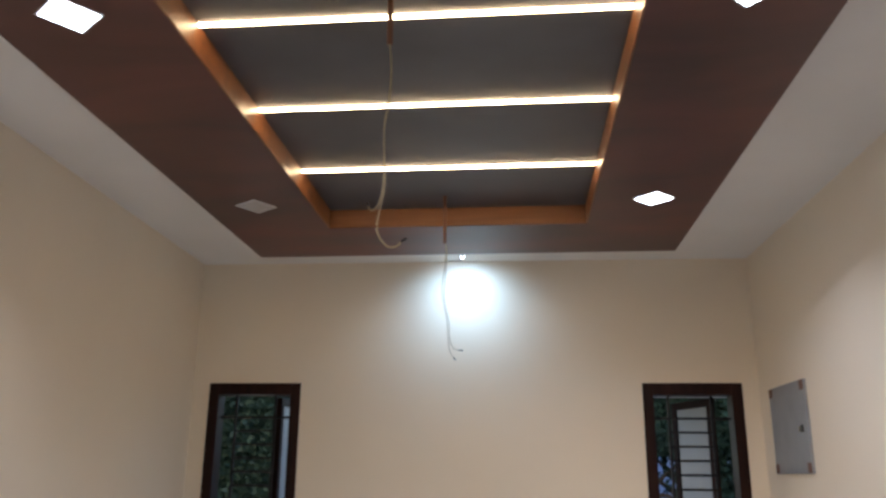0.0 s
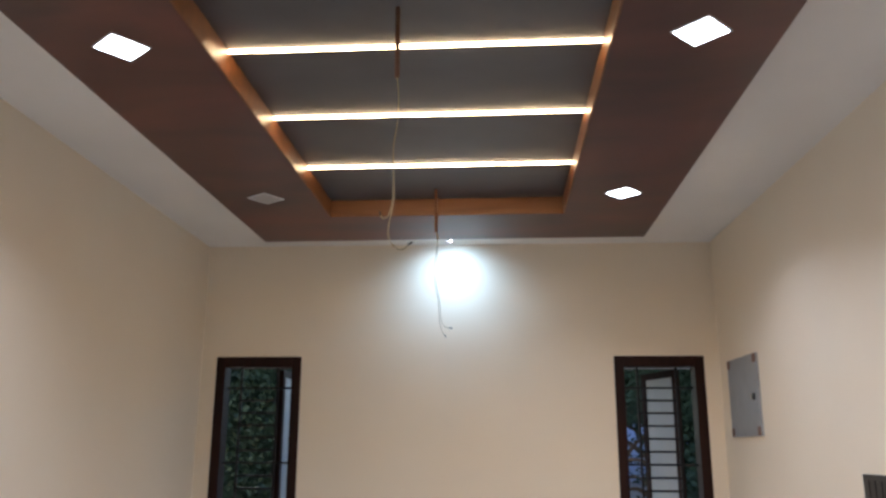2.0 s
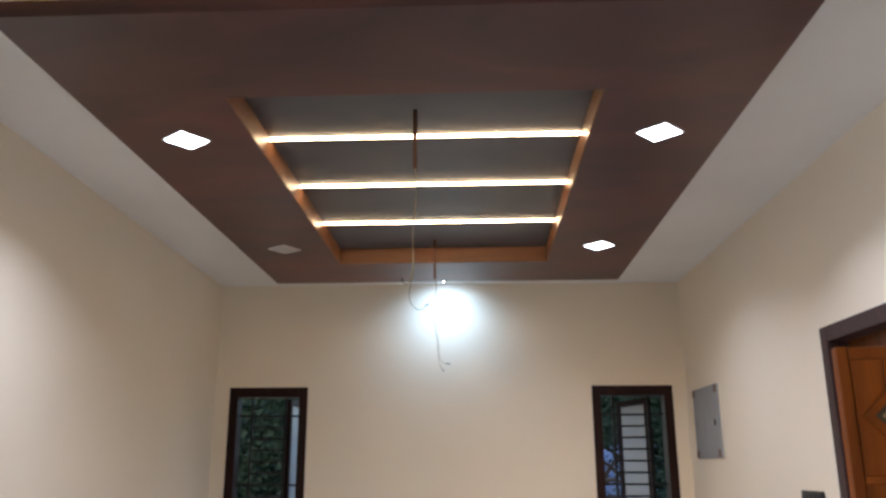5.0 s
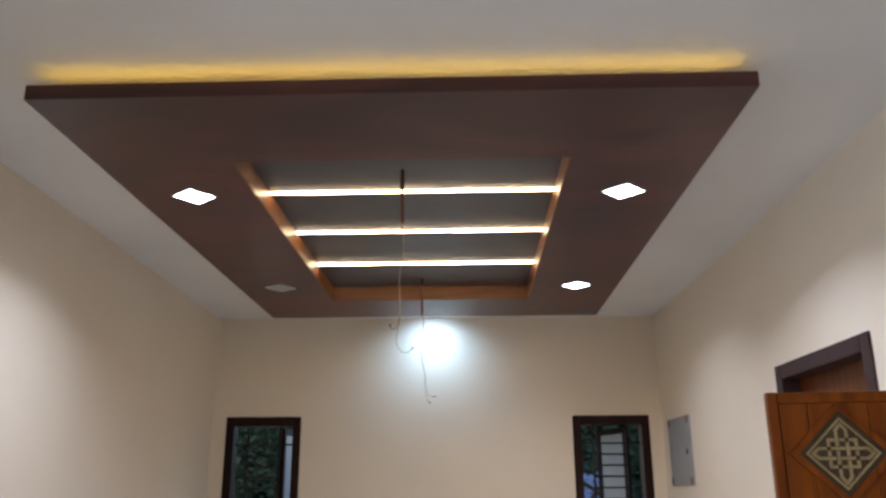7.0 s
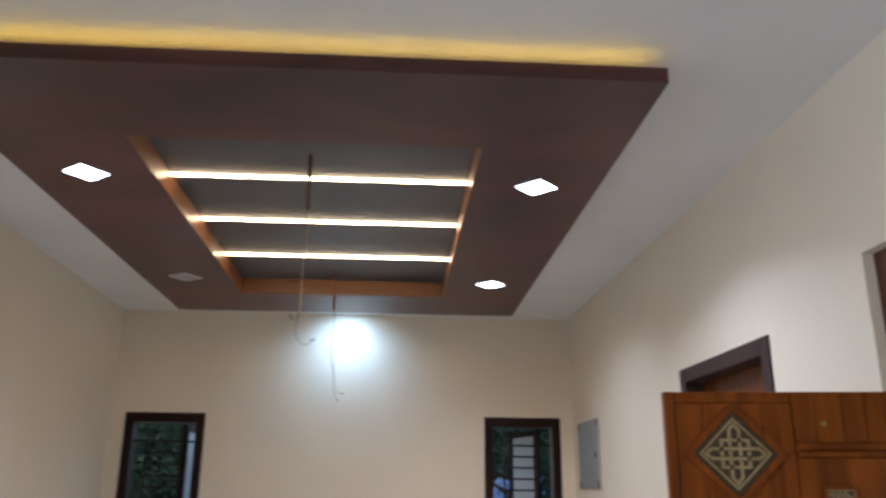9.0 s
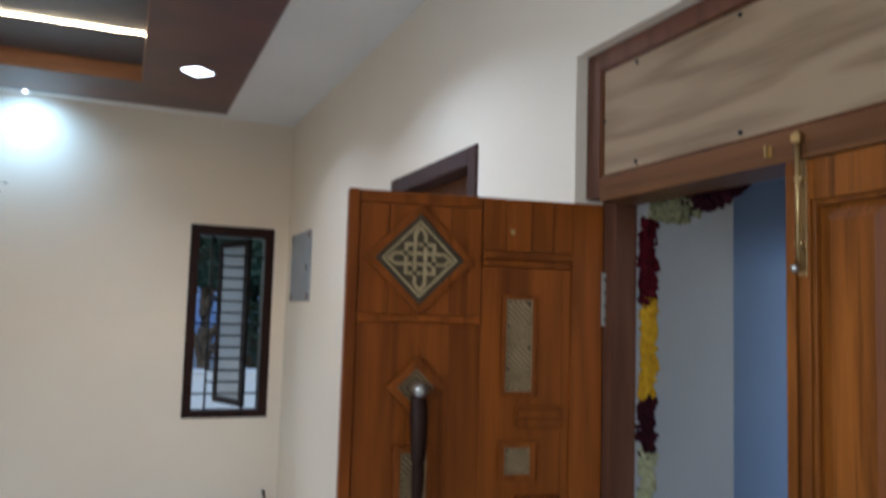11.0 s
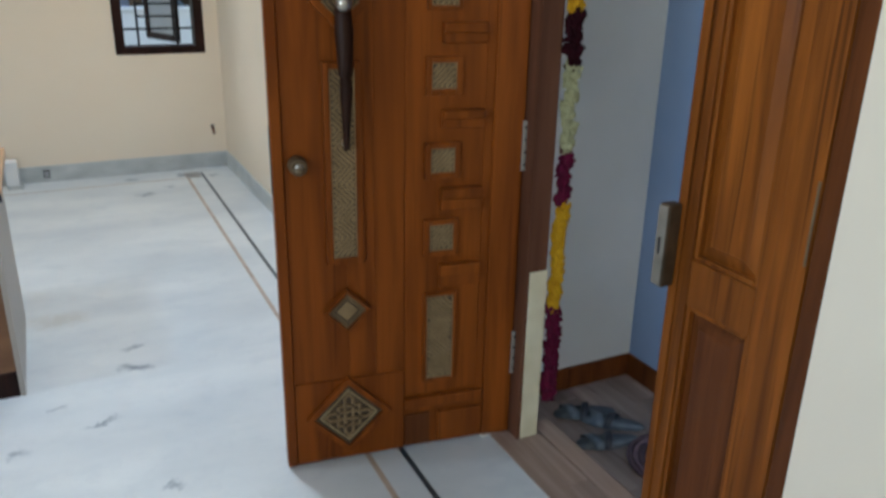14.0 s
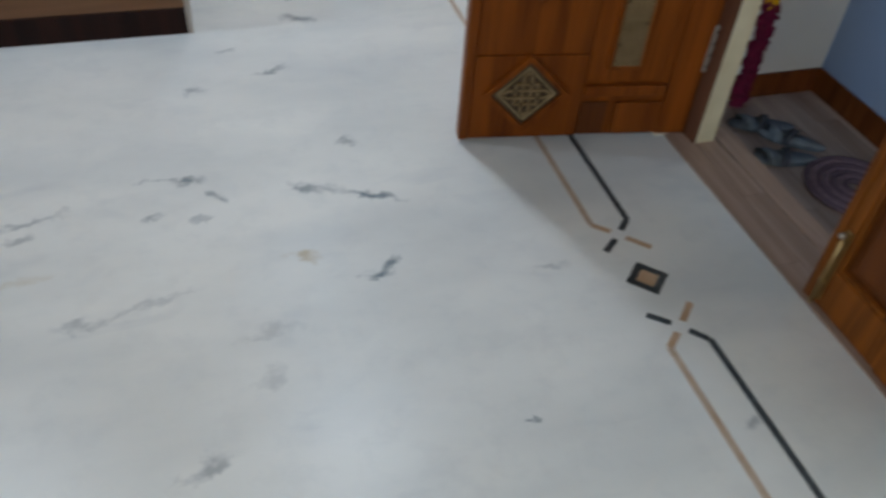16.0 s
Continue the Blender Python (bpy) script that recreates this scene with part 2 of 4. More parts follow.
TEAK.node_tree.nodes["Map Range.001"].inputs["To Min"].default_value, TEAK.node_tree.nodes["Map Range.001"].inputs["To Max"].default_value = 0.94, 1.06
HONEY = wood("honey_teak", (0.092, 0.024, 0.003), (0.31, 0.094, 0.011), "Z", 2.2, (0.38, 0.52), 0.08, 0.0, 0.24, 0.72, 0.7)
TEAK_DARK = wood("dark_stained_teak", (0.075, 0.021, 0.005), (0.165, 0.050, 0.012), "Z", 2.5, (0.3, 0.45), 0.10, streak=0.5)
TEAK_X = wood("teak_rail", (0.11, 0.042, 0.015), (0.24, 0.10, 0.034), "Y", 2.0, (0.3, 0.45), 0.10)


def cathedral(m, dark, light):
    """Contour lines of a stretched noise, as in flat-sawn veneer."""
    t, n, l, p = nodes_of(m)
    co, mp = n.new("ShaderNodeTexCoord"), n.new("ShaderNodeMapping")
    mp.inputs["Scale"].default_value = (1, 0.42, 3.0)
    mp.inputs["Rotation"].default_value = (radians(4), 0, 0)
    l.new(co.outputs["Object"], mp.inputs["Vector"])
    g, up, wave, rng, mx, fine = (n.new("ShaderNode" + k) for k in ("TexNoise", "Math", "Math", "MapRange", "Mix", "TexNoise"))
    g.inputs["Scale"].default_value, g.inputs["Detail"].default_value, g.inputs["Roughness"].default_value = 1.3, 2.5, 0.4
    l.new(mp.outputs[0], g.inputs["Vector"])
    up.operation, up.inputs[1].default_value = "MULTIPLY", 62.0
    wave.operation = "SINE"
    l.new(g.outputs["Fac"], up.inputs[0])
    l.new(up.outputs[0], wave.inputs[0])
    rng.inputs["From Min"].default_value, rng.inputs["From Max"].default_value = -0.4, 1.0
    l.new(wave.outputs[0], rng.inputs["Value"])
    fm = n.new("ShaderNodeMapping")
    fm.inputs["Scale"].default_value = (1, 1.2, 22)
    l.new(co.outputs["Object"], fm.inputs["Vector"])
    fine.inputs["Scale"].default_value, fine.inputs["Detail"].default_value = 5, 5
    l.new(fm.outputs[0], fine.inputs["Vector"])
    k = n.new("ShaderNodeMath")
    k.operation = "MULTIPLY"
    l.new(rng.outputs[0], k.inputs[0])
    l.new(fine.outputs["Fac"], k.inputs[1])
    mx.data_type = "RGBA"
    mx.inputs["A"].default_value, mx.inputs["B"].default_value = (*light, 1), (*dark, 1)
    l.new(k.outputs[0], mx.inputs["Factor"])
    l.new(mx.outputs["Result"], p.inputs["Base Color"])
    p.inputs["Roughness"].default_value = 0.55
    return m


PLY = cathedral(material("pale_teak_ply", (0.45, 0.31, 0.19)), (0.17, 0.102, 0.052), (0.36, 0.245, 0.145))
for m in (JAMB, TEAK_X, TEAK_DARK, BROWN_PAINT, PLY, HONEY):
    m.node_tree.nodes["Principled BSDF"].inputs["Specular IOR Level"].default_value = 0.16
BRONZE = vary(material("antique_brass", (0.3, 0.2, 0.1), 0.4, 0.45), (0.32, 0.23, 0.11), (0.54, 0.41, 0.22), (1, 1, 1), 20, 4, (0.4, 0.55))
BRONZE_FRET = vary(material("worn_brass_fret", (0.3, 0.22, 0.12), 0.45, 0.35), (0.24, 0.155, 0.07), (0.36, 0.245, 0.12), (1, 1, 1), 20, 4, (0.35, 0.5))
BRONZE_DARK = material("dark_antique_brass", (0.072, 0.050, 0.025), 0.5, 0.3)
# brass with recess shade put into its colour, behind fretwork and for bosses
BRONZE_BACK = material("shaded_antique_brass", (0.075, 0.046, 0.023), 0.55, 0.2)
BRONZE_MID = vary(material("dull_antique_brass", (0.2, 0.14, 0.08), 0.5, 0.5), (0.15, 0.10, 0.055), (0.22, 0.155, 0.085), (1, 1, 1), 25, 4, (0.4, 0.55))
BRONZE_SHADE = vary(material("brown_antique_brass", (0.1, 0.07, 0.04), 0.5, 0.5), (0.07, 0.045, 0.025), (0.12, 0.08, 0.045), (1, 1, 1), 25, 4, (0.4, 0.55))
GOLD = material("brass", (0.46, 0.32, 0.14), 0.38, 1.0)
PEWTER = vary(material("worn_pewter", (0.25, 0.23, 0.2), 0.5, 0.2), (0.18, 0.16, 0.13), (0.28, 0.25, 0.21), (1, 1, 1), 25, 4, (0.45, 0.6))
STEEL = material("brushed_steel", (0.46, 0.43, 0.39), 0.3, 1.0)
HINGE = material("zinc_hinge", (0.42, 0.40, 0.36), 0.45, 0.5)
IRON = material("black_iron", (0.012, 0.012, 0.014), 0.5, 0.4)
GREY_METAL = vary(material("grey_board_cover", (0.30, 0.31, 0.32)), (0.27, 0.28, 0.29), (0.33, 0.34, 0.35), (1, 1, 1), 6, 4, (0.4, 0.5))
BLACK = material("black_plastic", (0.012, 0.012, 0.013), 0.35)
LED_COOL = material("cool_led_panel", (0.9, 0.9, 0.9), 0.4, 0, (0.78, 0.87, 1.0), 9)
LED_DIM = material("dimmer_led_panel", (0.9, 0.9, 0.9), 0.4, 0, (0.78, 0.87, 1.0), 7)
LED_WARM = material("warm_led_strip", (0.9, 0.8, 0.6), 0.4, 0, (1.0, 0.72, 0.38), 16)
LED_COVE = material("yellow_cove_led", (0.9, 0.7, 0.3), 0.4, 0, (1.0, 0.66, 0.12), 3.0)
LED_OFF = material("unlit_diffuser", (0.42, 0.40, 0.38), 0.45)
LED_SPOT = material("spot_lens", (0.9, 0.9, 0.9), 0.4, 0, (0.9, 0.96, 1.0), 12)
WIRE = material("cream_wire", (0.42, 0.34, 0.2), 0.5)
PIPE = material("brown_conduit", (0.15, 0.058, 0.026), 0.4)
INK = vary(material("black_granite_inlay", (0.03, 0.04, 0.045)), (0.02, 0.027, 0.032), (0.07, 0.085, 0.095), (1, 1, 1), 14, 5, (0.25, 0.4))
TAN = vary(material("tan_stone_inlay", (0.5, 0.3, 0.16)), (0.40, 0.26, 0.15), (0.56, 0.40, 0.27), (1, 1, 1), 12, 5, (0.25, 0.4))
TAN_PALE = vary(material("pale_tan_stone_inlay", (0.48, 0.37, 0.28)), (0.40, 0.30, 0.215), (0.55, 0.44, 0.34), (1, 1, 1), 12, 5, (0.25, 0.4))
CORNER_STONE = vary(material("grey_brown_stone_inlay", (0.3, 0.28, 0.26)), (0.22, 0.20, 0.19), (0.38, 0.36, 0.33), (1, 1, 1), 14, 5, (0.25, 0.4))
PORCH_TILE = vary(material("worn_porch_tile", (0.3, 0.24, 0.2)), (0.22, 0.165, 0.13), (0.38, 0.305, 0.25), (2.2, 1, 1), 5.0, 7, (0.4, 0.6), 0.1, 50, 0.5)
PORCH_PLANK = wood("worn_pink_brown_plank_tile", (0.25, 0.18, 0.148), (0.47, 0.365, 0.31), "Y", 1.6, (0.4, 0.6), 0.05)
PORCH_WHITE = vary(material("porch_white_paint", (0.7, 0.7, 0.7)), (0.50, 0.52, 0.54), (0.57, 0.59, 0.61), (1, 1, 1), 2, 5, (0.6, 0.7))
PORCH_BLUE = vary(material("porch_blue_paint", (0.3, 0.42, 0.62)), (0.27, 0.36, 0.54), (0.32, 0.41, 0.60), (1, 1, 1), 2, 5, (0.6, 0.7))
LIMEWASH = vary(material("limewash", (0.84, 0.84, 0.83)), (0.78, 0.78, 0.77), (0.86, 0.86, 0.85), (1, 1, 1), 1.5, 6, (0.7, 0.85))
LEAF = material("foliage", (0.011, 0.034, 0.024), 0.6)
BARK = vary(material("bark", (0.1, 0.07, 0.05)), (0.05, 0.035, 0.025), (0.13, 0.1, 0.07), (6, 6, 1), 4, 6, (0.7, 0.9), 0.4)
FROST = vary(material("frosted_glass", (0.45, 0.52, 0.56)), (0.44, 0.50, 0.55), (0.52, 0.57, 0.60), (1, 1, 1), 3, 4, (0.3, 0.4))
EARTH = vary(material("sandy_ground", (0.2, 0.16, 0.12)), (0.14, 0.11, 0.085), (0.24, 0.2, 0.155), (1, 1, 1), 0.6, 8, (0.8, 0.95), 0.2, 8)
DESK_TOP = wood("desk_laminate", (0.36, 0.20, 0.10), (0.52, 0.33, 0.18), "X", 1.5, (0.35, 0.5), 0.03)
DESK_FRONT = wood("desk_brown_laminate", (0.17, 0.075, 0.03), (0.27, 0.13, 0.055), "X", 1.5, (0.35, 0.5), 0.03)
DESK_SIDE = material("desk_grey_side", (0.45, 0.42, 0.38), 0.5)
PLASTIC = material("white_plastic", (0.75, 0.76, 0.76), 0.4)
CREAM_PATCH = vary(material("unpainted_putty", (0.7, 0.62, 0.42)), (0.60, 0.52, 0.34), (0.74, 0.66, 0.47), (1, 1, 1), 8, 5, (0.6, 0.8), 0.1)
SILL = wood("weathered_sill", (0.32, 0.21, 0.15), (0.48, 0.335, 0.255), "Y", 3, (0.45, 0.6), 0.08)


# ---- mesh helpers ----
def box(bm, x0, x1, y0, y1, z0, z1, bevel=0.0):
    made = bmesh.ops.create_cube(bm, size=1.0)["verts"]
    for v in made:
        v.co = Vector(((x0 + x1) / 2 + v.co.x * (x1 - x0), (y0 + y1) / 2 + v.co.y * (y1 - y0), (z0 + z1) / 2 + v.co.z * (z1 - z0)))
    if bevel:
        edges = list({e for v in made for e in v.link_edges})
        bmesh.ops.bevel(bm, geom=edges, offset=bevel, segments=2, affect="EDGES", profile=0.5)
    return bm


def boxes(*rows, bevel=0.0):
    bm = bmesh.new()
    for r in rows:
        box(bm, *r, bevel=bevel)
    return bm


def tube(bm, pts, radius, sides=8):
    """A round bar along a line of points; radius may be one number or one for each point."""
    pts = [Vector(p) for p in pts]
    radii = radius if isinstance(radius, (list, tuple)) else [radius] * len(pts)
    rings = []
    for i, p in enumerate(pts):
        d = (pts[min(i + 1, len(pts) - 1)] - pts[max(i - 1, 0)]).normalized()
        q = d.to_track_quat("Z", "Y")
        rings.append([bm.verts.new(p + q @ Vector((radii[i] * math.cos(a), radii[i] * math.sin(a), 0))) for a in [2 * math.pi * k / sides for k in range(sides)]])
    for a, b in zip(rings, rings[1:]):
        for k in range(sides):
            bm.faces.new((a[k], a[(k + 1) % sides], b[(k + 1) % sides], b[k]))
    bm.faces.new(rings[0][::-1])
    bm.faces.new(rings[-1])
    return bm


def curve_points(pts, steps=8):
    """A smooth line through the points."""
    p = [Vector(a) for a in pts]
    p = [p[0]] + p + [p[-1]]
    out = []
    for i in range(1, len(p) - 2):
        for k in range(steps):
            t = k / steps
            a, b, c, d = p[i - 1:i + 3]
            out.append(0.5 * (2 * b + (c - a) * t + (2 * a - 5 * b + 4 * c - d) * t * t + (3 * b - a - 3 * c + d) * t ** 3))
    out.append(p[-2])
    return out


def prism(bm, poly, z0, z1):
    low = [bm.verts.new((x, y, z0)) for x, y in poly]
    high = [bm.verts.new((x, y, z1)) for x, y in poly]
    n = len(poly)
    bm.faces.new(low[::-1])
    bm.faces.new(high)
    for k in range(n):
        bm.faces.new((low[k], low[(k + 1) % n], high[(k + 1) % n], high[k]))
    return bm


def mesh_of(name, bm, mat, smooth=False):
    bmesh.ops.recalc_face_normals(bm, faces=bm.faces)
    me = bpy.data.meshes.new(name)
    bm.to_mesh(me)
    bm.free()
    me.materials.append(mat)
    if smooth:
        for f in me.polygons:
            f.use_smooth = True
    return me


def part(name, bm, mat, parent, label="", smooth=False):
    ob = new(name, mesh_of(name, bm, mat, smooth))
    ob.parent = parent
    return tagged(ob, label)


def solid(name, bm, mat, label="", category="", kind="", smooth=False, group=""):
    return tagged(new(name, mesh_of(name, bm, mat, smooth)), label, category, group, kind)


def thing(name, m, label, category, group="", kind=""):
    ob = new(name)
    ob.matrix_world = m
    return tagged(ob, label, category, group, kind)


# ---- setting ----
def build_setting():
    # floor of marble, porch floor lower outside
    solid("floor", boxes((LW - T, RW + T, FW - T, BW + T, -0.30, 0.0)), MARBLE, "polished white marble floor with grey streaks", "floor", "structure")
    # the left wall's opening is out of view, added to let light in
    oy0, oy1, oz0, oz = ADDED_OPENING
    solid("wall_left", boxes((LW - T, LW, FW - T, oy0, 0, CEIL), (LW - T, LW, oy1, BW, 0, CEIL), (LW - T, LW, oy0, oy1, oz, CEIL), (LW - T, LW, oy0, oy1, 0, oz0)), CREAM, "plain cream painted wall with a wide opening added out of view", "wall", "structure")
    # back wall round its two windows
    (a0, a1), (b0, b1) = WINDOWS
    y0, y1 = BW, BW + T
    solid("wall_back", boxes((LW - T, a0, y0, y1, 0, CEIL), (a1, b0, y0, y1, 0, CEIL), (b1, RW + T, y0, y1, 0, CEIL),
                             (a0, a1, y0, y1, 0, WIN_Z0), (a0, a1, y0, y1, WIN_Z1, CEIL),
                             (b0, b1, y0, y1, 0, WIN_Z0), (b0, b1, y0, y1, WIN_Z1, CEIL)), CREAM, "cream painted wall with two tall windows", "wall", "structure")
    # right wall round the main door and the inner door
    x0, x1 = RW, RW + T
    solid("wall_right", boxes((x0, x1, FW - T, DOOR_Y0, 0, CEIL), (x0, x1, DOOR_Y0, DOOR_Y1, DOOR_TOP, CEIL),
                              (x0, x1, DOOR_Y1, D2_Y0, 0, CEIL), (x0, x1, D2_Y0, D2_Y1, D2_TOP, CEIL),
                              (x0, x1, D2_Y1, BW, 0, CEIL)), CREAM, "cream painted wall with the main door", "wall", "structure")
    solid("wall_rear", boxes((LW, RW, FW - T, FW, 0, CEIL)), CREAM, "plain cream painted wall", "wall", "structure")
    solid("ceiling", boxes((LW - T, RW + T, FW - T, BW + T, CEIL, CEIL + 0.15)), WHITE, "flat white painted ceiling", "ceiling", "structure")
    s, h = 0.013, 0.118
    for nm, b in (("baseboard", (LW, RW, BW - s, BW, 0, h)), ("baseboard", (RW - s, RW, D2_Y1, BW - s, 0, h)), ("baseboard", (RW - s, RW, DOOR_Y1 + 0.07, D2_Y0, 0, h)),
                  ("baseboard", (RW - s, RW, FW, DOOR_Y0, 0, h)), ("baseboard", (LW, LW + s, FW, BW - s, 0, h))):
        solid(nm, boxes(b, bevel=0.002), SKIRT, "grey marble skirting along the wall", "skirting", "structure")


build_setting()


# ---- false ceiling panel ----
def build_panel():
    m = pose(0.526, 1.56, 0, 0, 0, -0.8)
    hx, hy, z0, z1 = 1.270, 1.837, 3.058, 3.114
    tx0, tx1, ty0, ty1 = -0.708, 0.704, -1.262, 1.268
    root = thing("ceiling_panel", m, "mahogany veneered floating ceiling panel with a recessed tray", "ceiling panel")
    part("panel_frame", boxes((-hx, tx0, -hy, hy, z0, z1), (tx1, hx, -hy, hy, z0, z1), (tx0, tx1, -hy, ty0, z0, z1), (tx0, tx1, ty1, hy, z0, z1)), VENEER, root)
    e = 0.006
    part("tray_lip", boxes((tx0, tx0 + e, ty0, ty1, z0 + 0.002, 3.163), (tx1 - e, tx1, ty0, ty1, z0 + 0.002, 3.163),
                           (tx0 + e, tx1 - e, ty1 - e, ty1, z0 + 0.002, 3.163), (tx0 + e, tx1 - e, ty0, ty0 + e, z0 + 0.002, 3.163)), EDGE, root, "orange-brown veneer lip round the tray")
    ys = [-0.63, 0.0, 0.667]
    w = 0.0066
    cuts = [ty0] + [v for y in ys for v in (y - w, y + w)] + [ty1]
    for a, b in zip(cuts[::2], cuts[1::2]):
        part("tray_board", boxes((tx0, tx1, a, b, 3.163, 3.173), bevel=0.001), TRAY, root, "dark charcoal laminate board")
    for y in ys:
        part("light_strip", boxes((tx0 + e, tx1 - e, y - w, y + w, 3.1560, 3.170)), LED_WARM, root, "glowing warm white led strip")
    # cove strips lie on the panel's back
    q = 0.035
    part("cove_strip", boxes((-hx + q, hx - q, -hy + q, -hy + q + 0.012, z1, z1 + 0.006)), LED_COVE, root, "glowing yellow led strip")
    part("hanger", boxes((-0.95, -0.85, -1.5, 1.5, z1, CEIL), (0.85, 0.95, -1.5, 1.5, z1, CEIL)), VENEER, root)


build_panel()


def build_downlight(x, y, turn, lit):
    side = 0.145
    root = thing("downlight", pose(x, y, 3.058, 0, 0, turn), "lit square cool white led downlight" if lit else "unlit square led downlight with grey diffuser", "downlight", "downlights in the ceiling panel")
    h, f = side / 2, 0.006
    part("frame", boxes((-h, h, -h, -h + f, -0.004, 0), (-h, h, h - f, h, -0.004, 0), (-h, -h + f, -h + f, h - f, -0.004, 0), (h - f, h, -h + f, h - f, -0.004, 0)), PLASTIC, root)
    part("diffuser", boxes((-h + f, h - f, -h + f, h - f, -0.003, 0)), {2: LED_COOL, 1: LED_DIM, 0: LED_OFF}[lit], root)


for x, y, turn, lit, watts in DOWNLIGHTS:
    build_downlight(x, y, turn, lit)


def build_spot():
    root = thing("spotlight", pose(0.52, 3.865, CEIL), "small round white recessed spotlight, lit", "spotlight")
    bm = bmesh.new()
    bmesh.ops.create_cone(bm, cap_ends=True, segments=24, radius1=0.021, radius2=0.024, depth=0.008, matrix=Matrix.Translation((0, 0, -0.004)))
    part("rim", bm, PLASTIC, root)
    bm = bmesh.new()
    bmesh.ops.create_cone(bm, cap_ends=True, segments=24, radius1=0.010, radius2=0.010, depth=0.003, matrix=Matrix.Translation((0, 0, -0.0096)))
    part("lens", bm, LED_SPOT, root)


build_spot()


# ---- hanging conduits and wires ----
def build_rod(x, y, strands, label):
    root = thing("hanging_conduit", pose(x, y, 0), label, "conduit", "conduits in the ceiling tray")
    part("pipe", tube(bmesh.new(), [(0, 0, 3.163), (0.001, 0, 2.904)], 0.0085, 12), PIPE, root, smooth=True)
    for pts, tip in strands:
        w = part("wire", tube(bmesh.new(), curve_points(pts), 0.0022, 6), WIRE, root, "thin cream electrical wire", True)
        a, b = Vector(pts[-1]), Vector(pts[-1]) + Vector(tip)
        part("bare_end", tube(bmesh.new(), [a, b], 0.0032, 6), BLACK, w)


build_rod(0.490, 0.666, [([(0, 0, 2.92), (0.008, 0, 2.83), (0.004, 0.004, 2.74), (-0.006, 0, 2.66), (-0.004, 0, 2.56), (-0.002, 0.003, 2.48), (-0.018, 0, 2.385), (-0.012, 0, 2.345), (0.012, 0, 2.318), (0.034, 0, 2.318), (0.046, 0, 2.330)], (0.014, 0, 0.010)),
                         ([(-0.004, 0, 2.56), (-0.006, 0.002, 2.48), (-0.016, 0.002, 2.435), (-0.032, 0.002, 2.418), (-0.044, 0.002, 2.428)], (-0.003, 0, 0.014))],
          "brown conduit pipe with a loose wire hanging from the tray")
build_rod(0.494, 2.640, [([(0, 0, 2.92), (0.012, 0, 2.86), (0.002, 0, 2.78), (-0.010, 0, 2.68), (-0.004, 0, 2.60), (0.016, 0, 2.50), (0.022, 0, 2.40), (0.034, 0, 2.34), (0.050, 0, 2.315)], (0.010, 0, -0.012)),
                         ([(0.002, 0, 2.92), (0.010, 0, 2.85), (0.006, 0.004, 2.72), (0.002, 0.003, 2.62), (0.024, 0, 2.50), (0.028, 0, 2.42), (0.045, 0, 2.365), (0.075, 0, 2.352)], (0.022, 0, -0.002))],
          "brown conduit pipe with two loose wires hanging from the tray")


# ---- windows ----
def build_window(index, x0, x1, swing):
    z0, z1 = WIN_Z0, WIN_Z1
    root = thing("window_%d" % index, pose(0, 0, 0), "dark mahogany window with iron grille and outward opened shutter", "window", "windows in the back wall", "structure")
    f, ya, yb = 0.068, BW - 0.006, BW + 0.13
    part("window_frame", boxes((x0, x0 + f, ya, yb, z0, z1), (x1 - f, x1, ya, yb, z0, z1), (x0 + f, x1 - f, ya, yb, z1 - 0.075, z1), (x0 + f, x1 - f, ya, yb, z0, z0 + 0.055), bevel=0.003), WENGE, root)
    ix0, ix1, iz0, iz1 = x0 + f, x1 - f, z0 + 0.055, z1 - 0.075
    yg = BW + 0.075
    g1, g2 = x0 + 0.172, x1 - 0.185
    for x in (g1, g2):
        part("grille_bar", boxes((x - 0.008, x + 0.008, yg - 0.008, yg + 0.008, iz0, iz1)), IRON, root)
    for k in range(13):
        z = iz0 + (iz1 - iz0) * (1.35 + k) / 15
        wide = k in (0, 6, 12)
        a, b = (ix0, ix1) if wide else (g1, g2)
        part("grille_bar", boxes((a, b, yg - 0.007, yg + 0.007, z - 0.0075, z + 0.0075)), IRON, root)
    # shutter turned on its side stays
    sw, sh, st = 0.475, iz1 - iz0 - 0.02, 0.035
    hinge = part("shutter", boxes((0, 0.05, 0, st, 0, sh), (sw - 0.05, sw, 0, st, 0, sh), (0.05, sw - 0.05, 0, st, 0, 0.05), (0.05, sw - 0.05, 0, st, sh - 0.05, sh), bevel=0.003), WENGE, root, "open dark wooden shutter with frosted glass")
    hinge.matrix_basis = pose(ix1 - 0.085, BW + 0.115, iz0 + 0.01, 0, 0, swing)
    part("pane", boxes((0.05, sw - 0.05, 0.014, 0.020, 0.05, sh - 0.05)), FROST, hinge, "frosted bluish glass")


build_window(1, *WINDOWS[0], 85)
build_window(2, *WINDOWS[1], 110)


# ---- inner door on the right wall ----
def build_inner_door():
    root = thing("door_2", pose(0, 0, 0), "closed dark brown inner door in a dark frame", "door", "", "structure")
    f, xa, xb = 0.075, RW - 0.012, RW + T
    part("door_frame", boxes((xa, xb, D2_Y0, D2_Y0 + f, 0, D2_TOP), (xa, xb, D2_Y1 - f, D2_Y1, 0, D2_TOP), (xa, xb, D2_Y0 + f, D2_Y1 - f, D2_TOP - f, D2_TOP), bevel=0.004), BROWN_PAINT, root)
    part("door_leaf", boxes((RW + 0.085, RW + 0.125, D2_Y0 + f, D2_Y1 - f, 0.01, D2_TOP - f)), TEAK_DARK, root)


build_inner_door()


